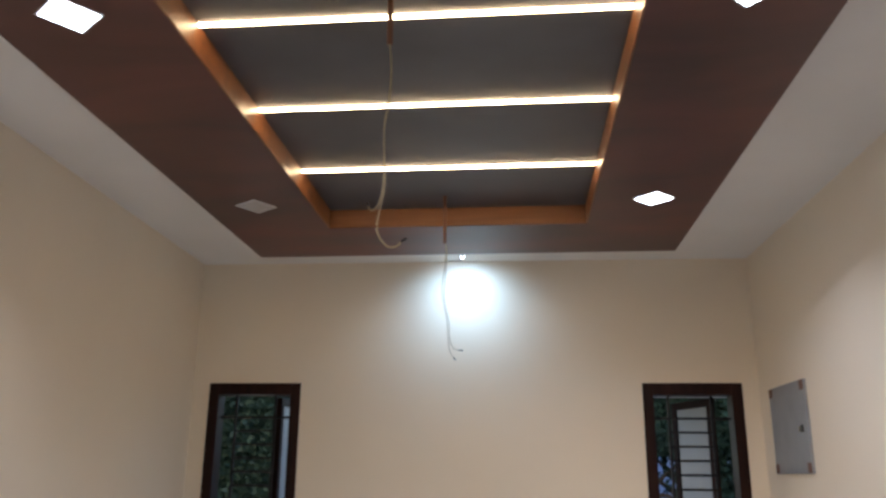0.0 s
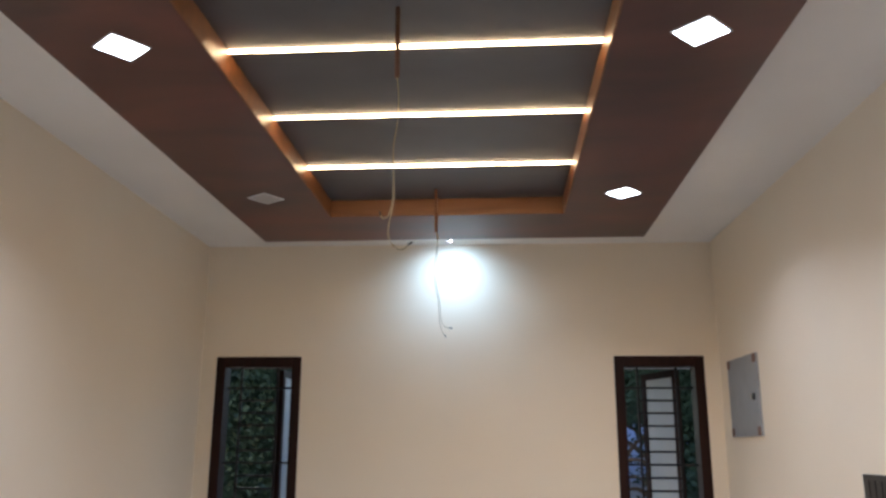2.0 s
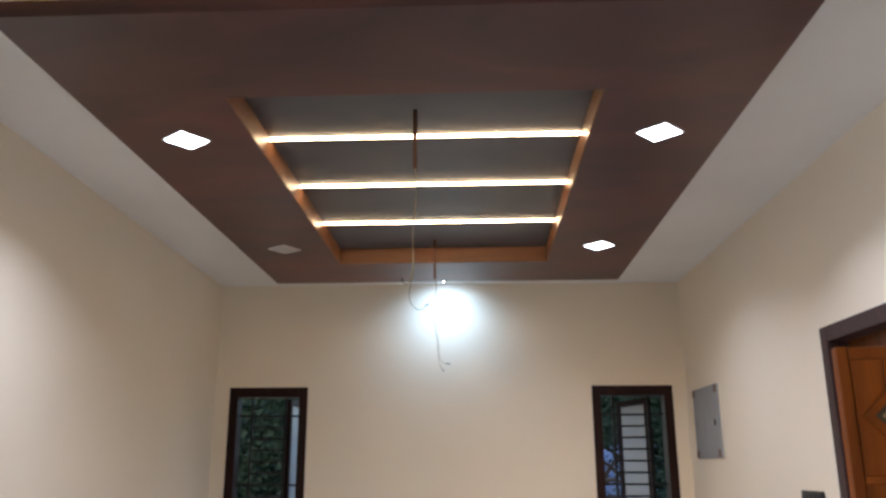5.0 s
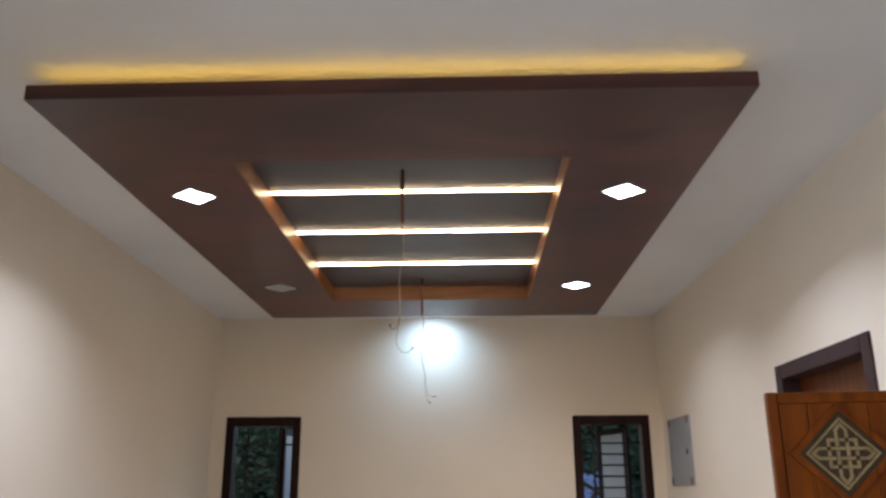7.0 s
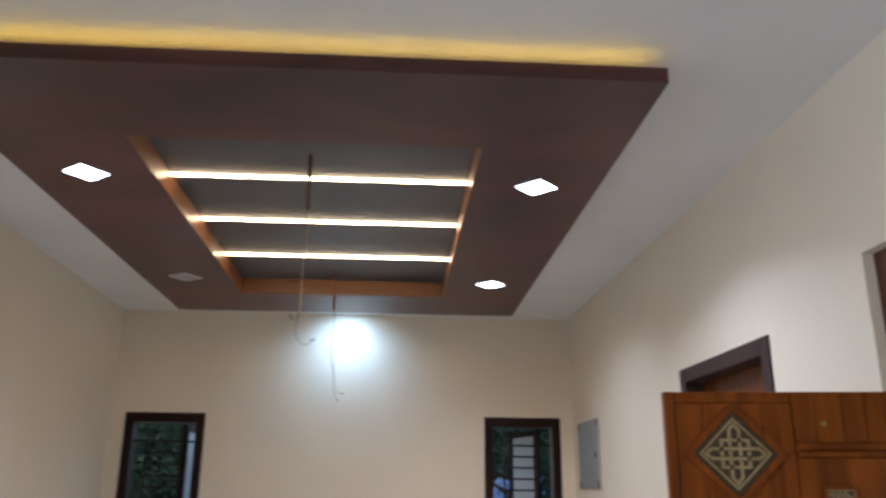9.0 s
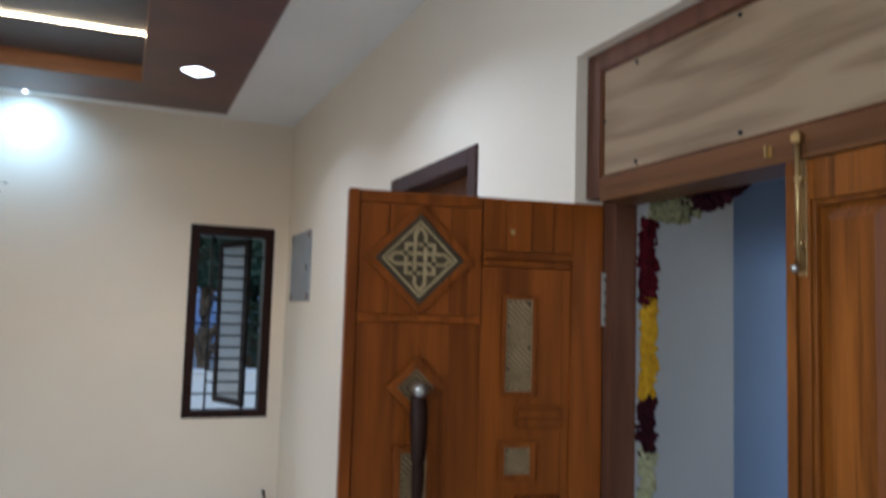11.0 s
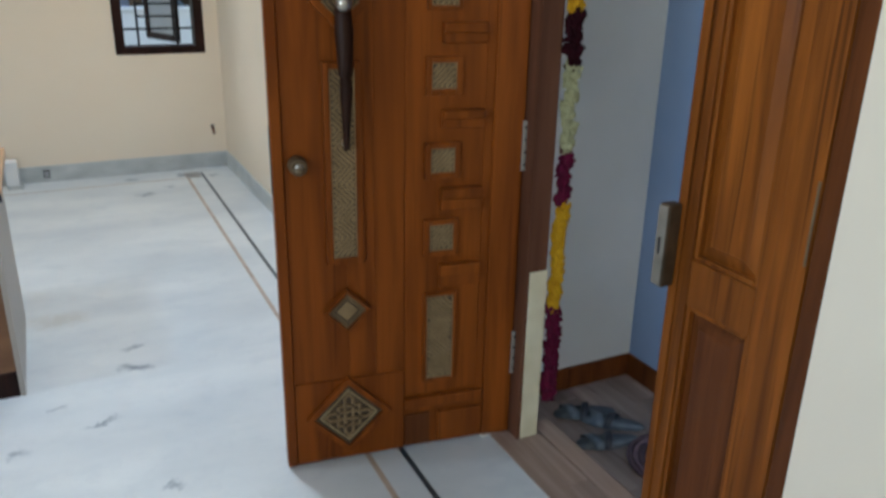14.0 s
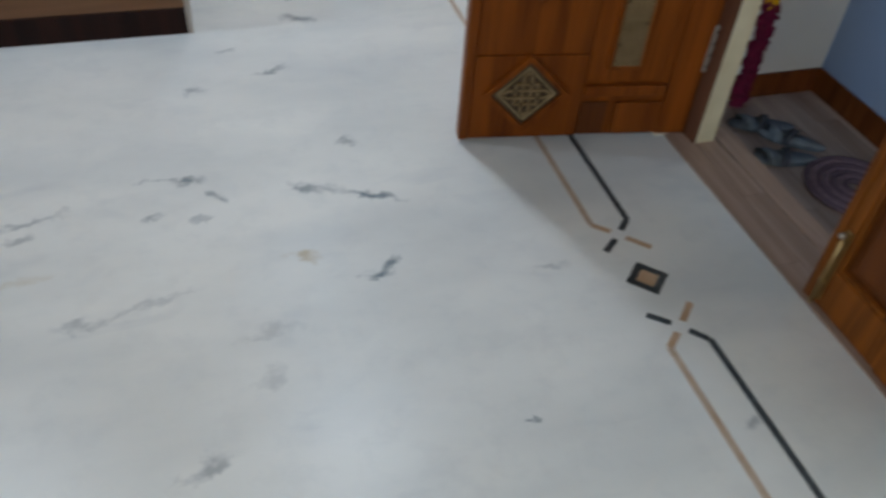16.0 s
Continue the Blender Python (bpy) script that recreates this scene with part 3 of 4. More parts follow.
# ---- main door: frame, transom, leaves ----
def raised(bm, x0, x1, z0, z1, y0, y1, slope):
    """A fielded panel that rises from y0 to y1 (towards -y) with sloping sides."""
    a = [bm.verts.new((x, y0, z)) for x, z in ((x0, z0), (x1, z0), (x1, z1), (x0, z1))]
    b = [bm.verts.new((x, y1, z)) for x, z in ((x0 + slope, z0 + slope), (x1 - slope, z0 + slope), (x1 - slope, z1 - slope), (x0 + slope, z1 - slope))]
    bm.faces.new(b)
    bm.faces.new(a[::-1])
    for k in range(4):
        bm.faces.new((a[k], a[(k + 1) % 4], b[(k + 1) % 4], b[k]))
    return bm


def plate(bm, poly, y0, y1):
    """A flat piece with outline (x, z), from y0 back to y1."""
    front = [bm.verts.new((x, y0, z)) for x, z in poly]
    back = [bm.verts.new((x, y1, z)) for x, z in poly]
    n = len(poly)
    bm.faces.new(front)
    bm.faces.new(back[::-1])
    for k in range(n):
        bm.faces.new((front[k], front[(k + 1) % n], back[(k + 1) % n], back[k]))
    return bm


def diamond(cx, cz, h):
    return [(cx - h, cz), (cx, cz - h), (cx + h, cz), (cx, cz + h)]


def diamond_frame(bm, cx, cz, outer, inner, y0, y1):
    for k in range(4):
        a, b = diamond(cx, cz, outer), diamond(cx, cz, inner)
        plate(bm, [a[k], a[(k + 1) % 4], b[(k + 1) % 4], b[k]], y0, y1)
    return bm


def band(bm, p, q, w, y0, y1):
    """A straight band from p to q (x, z), w wide."""
    d = (Vector(q) - Vector(p)).normalized()
    o = Vector((-d.y, d.x)) * w / 2
    p, q = Vector(p) - d * w * 0.3, Vector(q) + d * w * 0.3
    return plate(bm, [tuple(v) for v in (p - o, q - o, q + o, p + o)], y0, y1)


def knot(bm, cx, cz, h, y0, y1):
    """Interlaced knot within a diamond of half diagonal h: two pairs of woven strands, pointed loops at the tips, corner loops between."""
    w, a, b, end, tip = 0.068, 0.110, 0.300, 0.52, 0.66

    def strand(p, q, lift=0.0):
        band(bm, (cx + p[0] * h, cz + p[1] * h), (cx + q[0] * h, cz + q[1] * h), w * h, y0 - lift, y1)

    # each long strand dips under every second one that it crosses
    for i, p in enumerate((-a, a)):
        for upright in (True, False):
            start = -end
            for k, q in enumerate((-b, -a, a, b)):
                if ((k + i) % 2 == 0) == upright:
                    strand(*(((p, start), (p, q - 0.072)) if upright else ((start, p), (q - 0.072, p))), 0.0004 * (i + 2 * upright))
                    start = q + 0.072
            strand(*(((p, start), (p, end)) if upright else ((start, p), (end, p))), 0.0004 * (i + 2 * upright))
    # chevrons at the tips and corner loops
    for sx, sz in ((1, 1), (1, -1), (-1, 1), (-1, -1)):
        for k, (p, q) in enumerate((((0.0, tip), (a, end)), ((end, a), (tip, 0.0)), ((b, 0.0), (b, 0.035)), ((b, 0.175), (b, b)), ((b, b), (0.175, b)), ((0.0, b), (0.035, b)))):
            strand((sx * p[0], sz * p[1]), (sx * q[0], sz * q[1]), 0.0003 * (k + 1))
    return bm


def meander(bm, x0, x1, z0, z1, y0, y1, pitch=0.014):
    """Groups of slanted fillets that change direction, inside a thin border."""
    e = 0.004
    for r in ((x0, x1, z0, z0 + e), (x0, x1, z1 - e, z1), (x0, x0 + e, z0 + e, z1 - e), (x1 - e, x1, z0 + e, z1 - e)):
        plate(bm, [(r[0], r[2]), (r[1], r[2]), (r[1], r[3]), (r[0], r[3])], y0, y1)
    a0, a1 = x0 + 2 * e, x1 - 2 * e
    w = a1 - a0
    z, k = z0 + 2 * e, 0
    step = (z1 - z0 - 4 * e) / max(1, round((z1 - z0 - 4 * e) / w))
    while z < z1 - 2 * e - 0.01:
        top = z + step
        c = -w + pitch / 2
        while c < step:
            lo, hi = max(0.0, -c), min(w, step - c)
            if hi - lo > 0.006:
                p, q = (lo, z + c + lo), (hi, z + c + hi)
                p, q = ((a0 + p[0], p[1]), (a0 + q[0], q[1])) if k % 2 == 0 else ((a1 - p[0], p[1]), (a1 - q[0], q[1]))
                band(bm, p, q, 0.0085, y0, y1)
            c += pitch
        z = top
        k += 1
    return bm


def build_door_frame():
    root = thing("door_1", pose(0, 0, 0), "teak main door frame with a pale plywood transom", "door frame", "", "structure")
    y0, y1, xb, w = DOOR_Y0, DOOR_Y1, 2.600, 0.072
    # the jamb is rebated for the leaf up to the lintel
    part("jamb", boxes((2.522, xb, y1 - w, y1, 0.004, 2.062), (FX, xb, y1 - w, y1, 2.062, DOOR_TOP), bevel=0.002), JAMB, root)
    part("jamb", boxes((FX, xb, y0, y0 + w, 0.004, DOOR_TOP), bevel=0.003), TEAK_DARK, root)
    part("head", boxes((FX, xb, y0 + w, y1 - w, DOOR_TOP - 0.058, DOOR_TOP), bevel=0.003), JAMB, root)
    part("lintel", boxes((FX, xb, y0 + w, y1 - w, 2.048, 2.118), bevel=0.003), TEAK_X, root)
    part("transom_panel", boxes((FX + 0.010, FX + 0.022, y0 + w, y1 - w, 2.118, DOOR_TOP - 0.058)), PLY, root, "pale unpolished plywood transom panel")
    e = 0.008
    part("transom_bead", boxes((FX + 0.004, FX + 0.012, y0 + w, y1 - w, 2.118, 2.118 + e), (FX + 0.004, FX + 0.012, y0 + w, y1 - w, DOOR_TOP - 0.058 - e, DOOR_TOP - 0.058),
                               (FX + 0.004, FX + 0.012, y1 - w - e, y1 - w, 2.118 + e, DOOR_TOP - 0.058 - e), (FX + 0.004, FX + 0.012, y0 + w, y0 + w + e, 2.118 + e, DOOR_TOP - 0.058 - e)), TEAK_DARK, root)
    for y, z in ((-0.43, 2.142), (-0.83, 2.142), (-0.43, 2.428), (-0.83, 2.428), (-0.274, 2.29), (-1.22, 2.142), (-1.22, 2.428)):
        part("screw", tube(bmesh.new(), [(FX + 0.006, y, z), (FX + 0.011, y, z)], 0.006, 8), IRON, root)
    part("putty_patch", boxes((2.532, 2.602, y1 - w - 0.006, y1 - w, 0.006, 0.645), bevel=0.003), CREAM_PATCH, root, "bare cream putty strip low on the jamb")
    part("bolt_staple", boxes((FX - 0.012, FX, -0.928, -0.922, 2.066, 2.092), (FX - 0.002, FX, -0.934, -0.914, 2.066, 2.092), bevel=0.0008), GOLD, root, "small brass staple")
    part("bolt_keeper", boxes((FX - 0.016, FX, -1.024, -1.000, 2.082, 2.102), bevel=0.002), GOLD, root, "brass keeper of the tower bolt")
    return root


build_door_frame()


def build_carved_leaf():
    turn = math.degrees(math.atan2(-0.205 + 0.096, 2.485 - 1.743))
    root = thing("door_leaf", pose(1.743, -0.096, 0, 0, 0, turn), "open carved teak main door leaf with antique brass inlays", "door")
    W, H0, H1 = 0.782, 0.012, 2.05

    def bx(name, s0, s1, z0, z1, y0, y1=0.0105, mat=TEAK, bevel=0.002, label="", parent=root):
        return part(name, boxes((s0, s1, y0, y1, z0, z1), bevel=bevel), mat, parent, label)

    bx("slab", 0, W, H0, H1, 0.010, 0.045)
    bx("stile", 0, 0.030, H0, H1, 0.0)
    bx("stile", 0.680, W, H0, H1, 0.0)
    # upper square field of planks
    for a, b in ((0.0335, 0.1175), (0.1195, 0.2055), (0.2075, 0.2995), (0.3015, 0.392)):
        bx("plank", a, b, 1.698, 2.012, 0.001, bevel=0.0006)
    bx("rail", 0.032, 0.393, 2.014, 2.048, -0.001)
    bx("rail", 0.032, 0.393, 1.676, 1.696, -0.003)
    # lower left field
    for a, b in ((0.033, 0.2125), (0.2145, 0.2995), (0.302, 0.394)):
        bx("plank", a, b, 0.315, 1.672, 0.0085, bevel=0.0008)
    bx("plank", 0.033, 0.394, H0 + 0.002, 0.312, 0.003, bevel=0.0015)
    # right column
    for a, b in ((0.398, 0.4675), (0.4695, 0.5475), (0.5495, 0.6175), (0.6195, 0.678)):
        bx("plank", a, b, 1.893, 2.048, 0.001, bevel=0.0006)
    bx("ledge", 0.396, 0.676, 1.868, 1.890, -0.014, bevel=0.004)
    bx("ledge", 0.400, 0.668, 1.846, 1.866, -0.006, bevel=0.004)
    bx("field", 0.398, 0.650, 0.215, 1.844, 0.006, bevel=0.0015)
    bx("field", 0.652, 0.678, 0.215, 1.844, 0.008, bevel=0.0015)
    bx("ledge", 0.396, 0.672, 0.168, 0.205, -0.010, bevel=0.004)
    bx("block", 0.398, 0.486, 0.018, 0.140, 0.002, mat=TEAK_DARK, label="dark stained square block")
    bx("block", 0.512, 0.678, 0.018, 0.138, -0.002, bevel=0.004)
    # inlays: large knots
    for cz, cs, h in ((1.856, 0.207, 0.160), (0.182, 0.204, 0.140)):
        fr = part("carved_diamond", diamond_frame(bmesh.new(), cs, cz, h, h * 0.825, -0.013, 0.010), TEAK, root)
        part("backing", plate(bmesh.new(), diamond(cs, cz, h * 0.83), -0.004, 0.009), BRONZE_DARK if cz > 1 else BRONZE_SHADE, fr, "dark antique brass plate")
        part("border", diamond_frame(bmesh.new(), cs, cz, h * 0.695, h * 0.640, -0.0085, -0.003), BRONZE, fr)
        part("knotwork", knot(bmesh.new(), cs, cz, h * 0.86, -0.0095, -0.0035), BRONZE if cz > 1 else BRONZE_FRET, fr, "raised interlaced brass knot")
    for cz, cs, h, k in ((1.492, 0.206, 0.086, 0.64), (0.560, 0.207, 0.074, 0.84)):
        fr = part("carved_diamond", diamond_frame(bmesh.new(), cs, cz, h, h * k, -0.016, 0.010), TEAK, root)
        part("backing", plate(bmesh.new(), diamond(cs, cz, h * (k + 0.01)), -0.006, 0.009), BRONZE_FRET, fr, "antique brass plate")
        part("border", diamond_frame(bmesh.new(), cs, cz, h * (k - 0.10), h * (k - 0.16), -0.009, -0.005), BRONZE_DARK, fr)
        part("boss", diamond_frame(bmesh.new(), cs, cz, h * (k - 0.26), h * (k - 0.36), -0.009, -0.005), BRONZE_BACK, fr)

    def inlay(s0, s1, z0, z1, rim, pitch=0.014):
        fr = part("inlay_frame", boxes((s0, s0 + rim, -0.010, 0.009, z0, z1), (s1 - rim, s1, -0.010, 0.009, z0, z1), (s0 + rim, s1 - rim, -0.010, 0.009, z0, z0 + rim), (s0 + rim, s1 - rim, -0.010, 0.009, z1 - rim, z1), bevel=0.003), TEAK, root)
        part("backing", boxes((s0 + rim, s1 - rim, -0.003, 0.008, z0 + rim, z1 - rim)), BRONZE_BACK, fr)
        part("fretwork", meander(bmesh.new(), s0 + rim, s1 - rim, z0 + rim, z1 - rim, -0.0055, -0.0025, pitch), BRONZE_FRET, fr, "raised antique brass fretwork")

    inlay(0.150, 0.264, 0.720, 1.330, 0.020, 0.0165)
    inlay(0.460, 0.566, 1.470, 1.762, 0.012, 0.0165)
    for z0, z1 in ((1.227, 1.339), (0.971, 1.083), (0.716, 0.838)):
        inlay(0.457, 0.571, z0, z1, 0.018, 0.0165)
    inlay(0.457, 0.571, 0.264, 0.588, 0.012, 0.0165)
    for z0, z1 in ((1.381, 1.433), (1.131, 1.179), (0.870, 0.937), (0.612, 0.684)):
        m = (z0 + z1) / 2
        bx("ledge", 0.508, 0.645, m + 0.0005, z1 + 0.003, -0.023, bevel=0.004)
        bx("ledge", 0.508, 0.645, z0 - 0.003, m - 0.0005, -0.011, bevel=0.003)
    # pull handle with a steel ball, round lock, eye hole
    spine = [(0.207 + 0.002 * k / 20, -0.044 - 0.016 * math.sin(math.pi * k / 20), 1.476 - 0.39 * k / 20) for k in range(21)]
    girth = [0.022 + 0.007 * min(1.0, k / 3) - 0.021 * (k / 20) ** 1.1 for k in range(21)]
    pull = part("pull_handle", tube(bmesh.new(), spine, girth, 14), HANDLE_WOOD, root, "tapered dark wooden pull handle", True)
    part("handle_post", tube(bmesh.new(), [(0.207, -0.05, 1.47), (0.207, 0.0, 1.47)], 0.012, 12), STEEL, pull, "", True)
    part("handle_post", tube(bmesh.new(), [(0.208, -0.04, 1.10), (0.208, 0.0, 1.10)], 0.008, 12), STEEL, pull, "", True)
    bm = bmesh.new()
    bmesh.ops.create_uvsphere(bm, u_segments=20, v_segments=12, radius=0.024, matrix=Matrix.Translation((0.207, -0.060, 1.490)))
    part("ball", bm, STEEL, pull, "polished steel ball", True)
    lock = part("lock_knob", tube(bmesh.new(), [(0.072, 0.004, 1.038), (0.072, -0.010, 1.038), (0.072, -0.022, 1.038), (0.072, -0.034, 1.038), (0.072, -0.040, 1.038), (0.072, -0.040, 1.038)],
                                  [0.028, 0.028, 0.021, 0.025, 0.021, 0.015], 24), BRONZE_MID, root, "round antique brass lock knob", True)
    part("cap", tube(bmesh.new(), [(0.072, -0.039, 1.038), (0.072, -0.043, 1.038)], [0.014, 0.011], 20), STEEL, lock, "steel key cylinder", True)
    part("keyhole", boxes((0.0695, 0.0745, -0.0440, -0.042, 1.032, 1.044)), BLACK, lock)
    part("eye_hole", tube(bmesh.new(), [(0.488, 0.002, 1.950), (0.488, -0.004, 1.950)], 0.008, 12), GOLD, root, "small brass eye hole")
    part("latch_plate", boxes((-0.002, 0.001, 0.012, 0.036, 0.95, 1.15)), BLACK, root)
    for z in (1.760, 1.058, 0.330):
        h = part("hinge", boxes((W - 0.006, W + 0.015, -0.006, 0.001, z - 0.08, z + 0.08), bevel=0.001), HINGE, root, "zinc plated butt hinge")
        for k in range(4):
            part("screw", tube(bmesh.new(), [(W + 0.003, -0.005, z - 0.06 + 0.04 * k), (W + 0.003, -0.0075, z - 0.06 + 0.04 * k)], 0.0042, 8), IRON, h)
        part("pin", tube(bmesh.new(), [(W + 0.016, -0.004, z - 0.08), (W + 0.016, -0.004, z + 0.08)], 0.005, 8), STEEL, h)


build_carved_leaf()


def build_panelled_leaf():
    """Nearly closed narrow leaf; local x runs along the wall from its free edge."""
    root = thing("door_leaf", pose(2.468, -0.970, 0, 0, 0, -90), "closed narrow panelled teak leaf of the main door", "door")
    W, H0, H1 = 0.362, 0.012, 2.046
    a, b = 0.058, 0.250
    part("stile", boxes((0, a, 0, 0.04, H0, H1), bevel=0.003), HONEY, root)
    part("stile", boxes((b, W, 0, 0.04, H0, H1), bevel=0.003), HONEY, root)
    for z0, z1 in ((H0, 0.140), (0.858, 0.972), (1.958, H1)):
        part("rail", boxes((a, b, 0.001, 0.04, z0, z1), bevel=0.003), HONEY, root)
    for z0, z1, mat in ((0.140, 0.858, TEAK_DARK), (0.972, 1.958, HONEY)):
        part("mould", boxes((a, a + 0.012, 0.006, 0.034, z0, z1), (b - 0.012, b, 0.006, 0.034, z0, z1), (a + 0.012, b - 0.012, 0.006, 0.034, z0, z0 + 0.012), (a + 0.012, b - 0.012, 0.006, 0.034, z1 - 0.012, z1), bevel=0.003), HONEY, root)
        bm = boxes((a + 0.012, b - 0.012, 0.020, 0.034, z0 + 0.012, z1 - 0.012))
        raised(bm, a + 0.016, b - 0.016, z0 + 0.016, z1 - 0.016, 0.020, 0.007, 0.030)
        part("raised_panel", bm, mat, root)
    part("cover_strip", boxes((b + 0.034, W, -0.004, 0.0, H0, H1), bevel=0.0015), HONEY, root)
    part("edge_strip", boxes((0.0, 0.026, -0.006, 0.0, H0, H1), bevel=0.002), HONEY, root)
    # tower bolts
    for z0, z1, zk in ((1.800, 2.046, 1.815), (0.030, 0.262, 0.255)):
        bolt = part("tower_bolt", boxes((0.030, 0.054, -0.004, 0.0, z0, z1), bevel=0.001), GOLD, root, "brass tower bolt")
        part("rod", tube(bmesh.new(), [(0.042, -0.014, z0 - 0.015 if z0 < 1 else z0 + 0.01), (0.042, -0.014, z1 + 0.062 if z0 > 1 else z1 - 0.01)], 0.0055, 10), GOLD, bolt, "", True)
        for zz in (z0 + 0.0675, z1 - 0.0425):
            part("keeper", boxes((0.032, 0.052, -0.016, -0.004, zz - 0.0075, zz + 0.0075), bevel=0.002), GOLD, bolt)
        bm = bmesh.new()
        bmesh.ops.create_uvsphere(bm, u_segments=14, v_segments=8, radius=0.010, matrix=Matrix.Translation((0.042, -0.024, zk)))
        part("knob", bm, STEEL, bolt, "", True)
    lock = part("rim_lock", boxes((-0.016, 0.018, -0.046, -0.006, 0.892, 1.096), bevel=0.006), BRONZE_SHADE, root, "antique brass rim lock strike box")
    part("face_plate", boxes((-0.014, 0.016, -0.0495, -0.0455, 0.897, 1.091), bevel=0.0015), PEWTER, lock)
    part("lock_slot", boxes((-0.002, 0.004, -0.0510, -0.0490, 0.975, 1.015)), BLACK, lock)
    for z in (1.79, 1.15, 0.30):
        part("hinge", boxes((W - 0.007, W - 0.001, -0.007, -0.004, z - 0.085, z + 0.085), bevel=0.001), BRONZE_MID, root, "brass hinge")


build_panelled_leaf()


# ---- threshold and porch ----
PZ0 = -0.10
def build_porch():
    sill = thing("threshold", pose(0, 0, 0), "weathered wooden plank threshold under the main door", "threshold")
    k = 0
    for x0, x1 in ((2.452, 2.535), (2.537, 2.618), (2.626, 2.70)):
        cuts = [DOOR_Y0 + 0.002, DOOR_Y0 + (0.55, 0.85, 0.35)[k], DOOR_Y1 - 0.002]
        for a, b in zip(cuts, cuts[1:]):
            part("plank", boxes((x0, x1, a + 0.001, b - 0.001, -0.11 if x0 > 2.62 else 0.0005, 0.006), bevel=0.0015), SILL, sill)
        k += 1
    part("bolt_hole", tube(bmesh.new(), [(2.490, -1.030, 0.0045), (2.490, -1.030, 0.0072)], 0.013, 14), BLACK, sill, "dark bolt socket")
    deck = solid("porch_floor", boxes((RW + T, 3.45, -3.6, 0.111, PZ0 - 0.3, PZ0 - 0.006)), PORCH_TILE, "dull brown plank-patterned porch floor", "floor", "structure")
    wide, long = 0.098, 0.46
    for i in range(8):
        x0 = 2.702 + wide * i
        x1 = min(x0 + wide, 3.450)
        y1 = 0.110 - (0.0, 0.21, 0.08, 0.30)[i % 4]
        cuts = [0.110] + [y1 - long * k for k in range(0 if y1 > 0.1099 else -1, 5)]
        cuts = sorted({round(min(0.110, v), 4) for v in cuts}, reverse=True)
        for b, a in zip(cuts, cuts[1:]):
            part("plank", boxes((x0 + 0.001, x1 - 0.001, a + 0.001, b - 0.001, PZ0 - 0.008, PZ0), bevel=0.0012), PORCH_PLANK, deck)
    solid("porch_wall", boxes((RW + T, 3.324, 0.111, 0.26, PZ0 - 0.3, 2.60)), PORCH_WHITE, "white painted porch wall", "wall", "structure")
    solid("porch_wall", boxes((3.324, 3.47, -2.0, 0.26, PZ0 - 0.3, 2.60)), PORCH_BLUE, "pale blue painted porch wall", "wall", "structure")
    # slab out of view above the lintel, added to darken the porch walls
    solid("porch_shading_slab", boxes((RW + T, 3.75, -2.3, 0.26, 2.60, 2.75)), PORCH_WHITE, "unseen white slab added over the porch to dim it", "roof", "structure")
    solid("baseboard", boxes((RW + T, 3.324, 0.099, 0.111, PZ0, PZ0 + 0.10), bevel=0.002), TEAK_DARK, "brown wooden porch skirting", "skirting", "structure")
    solid("baseboard", boxes((3.312, 3.324, -2.0, 0.099, PZ0, PZ0 + 0.10), bevel=0.002), TEAK_DARK, "brown wooden porch skirting", "skirting", "structure")


build_porch()

RUBBER = vary(material("grey_blue_rubber", (0.17, 0.2, 0.24)), (0.085, 0.105, 0.13), (0.15, 0.175, 0.205), (1, 1, 1), 30, 4, (0.5, 0.7))
STRAP = material("dark_strap", (0.03, 0.033, 0.045), 0.5)
MAUVE = vary(material("mauve_coir", (0.2, 0.12, 0.15)), (0.14, 0.09, 0.115), (0.23, 0.15, 0.18), (1, 1, 1), 60, 4, (0.8, 0.95), 0.4, 200)
MAUVE_DARK = vary(material("dark_mauve_coir", (0.1, 0.06, 0.08)), (0.08, 0.05, 0.065), (0.13, 0.085, 0.105), (1, 1, 1), 60, 4, (0.8, 0.95), 0.4, 200)


def build_sandal(m):
    root = thing("sandal", m, "grey-blue rubber sandal with dark straps on the porch", "sandal", "sandals on the porch")
    outline = []
    for k in range(20):
        a = 2 * math.pi * k / 20
        w = 0.036 + 0.010 * math.sin(a)
        outline.append((w * math.cos(a), 0.125 * math.sin(a)))
    bm = prism(bmesh.new(), outline, 0, 0.022)
    bmesh.ops.bevel(bm, geom=[e for e in bm.edges if abs(e.verts[0].co.z - e.verts[1].co.z) < 1e-4], offset=0.005, segments=2, affect="EDGES")
    part("sole", bm, RUBBER, root, "", True)
    for y, h, wide, tilt in ((0.062, 0.040, 0.045, 0.012), (0.000, 0.048, 0.028, -0.014)):
        bm = bmesh.new()
        last = None
        for k in range(13):
            a = math.pi * k / 12
            row = []
            for r in (1.0, 0.91):
                for d in (-0.5, 0.5):
                    row.append(bm.verts.new((0.046 * r * math.cos(a), y + d * wide * (0.8 + 0.2 * math.sin(a)) + tilt * math.cos(a), 0.010 + (h - 0.010) * r * math.sin(a) ** 0.8 if 0 < k < 12 else 0.010)))
            if last:
                for u, v in ((0, 1), (1, 3), (3, 2), (2, 0)):
                    bm.faces.new((last[u], last[v], row[v], row[u]))
            last = row
        part("strap", bm, RUBBER if y > 0.04 else STRAP, root, "", True)
    return root


build_sandal(pose(2.945, -0.095, PZ0, 0, 0, 70))
build_sandal(pose(3.000, -0.200, PZ0, 0, 0, 48))
build_sandal(pose(2.905, -0.300, PZ0, 0, 0, 75))


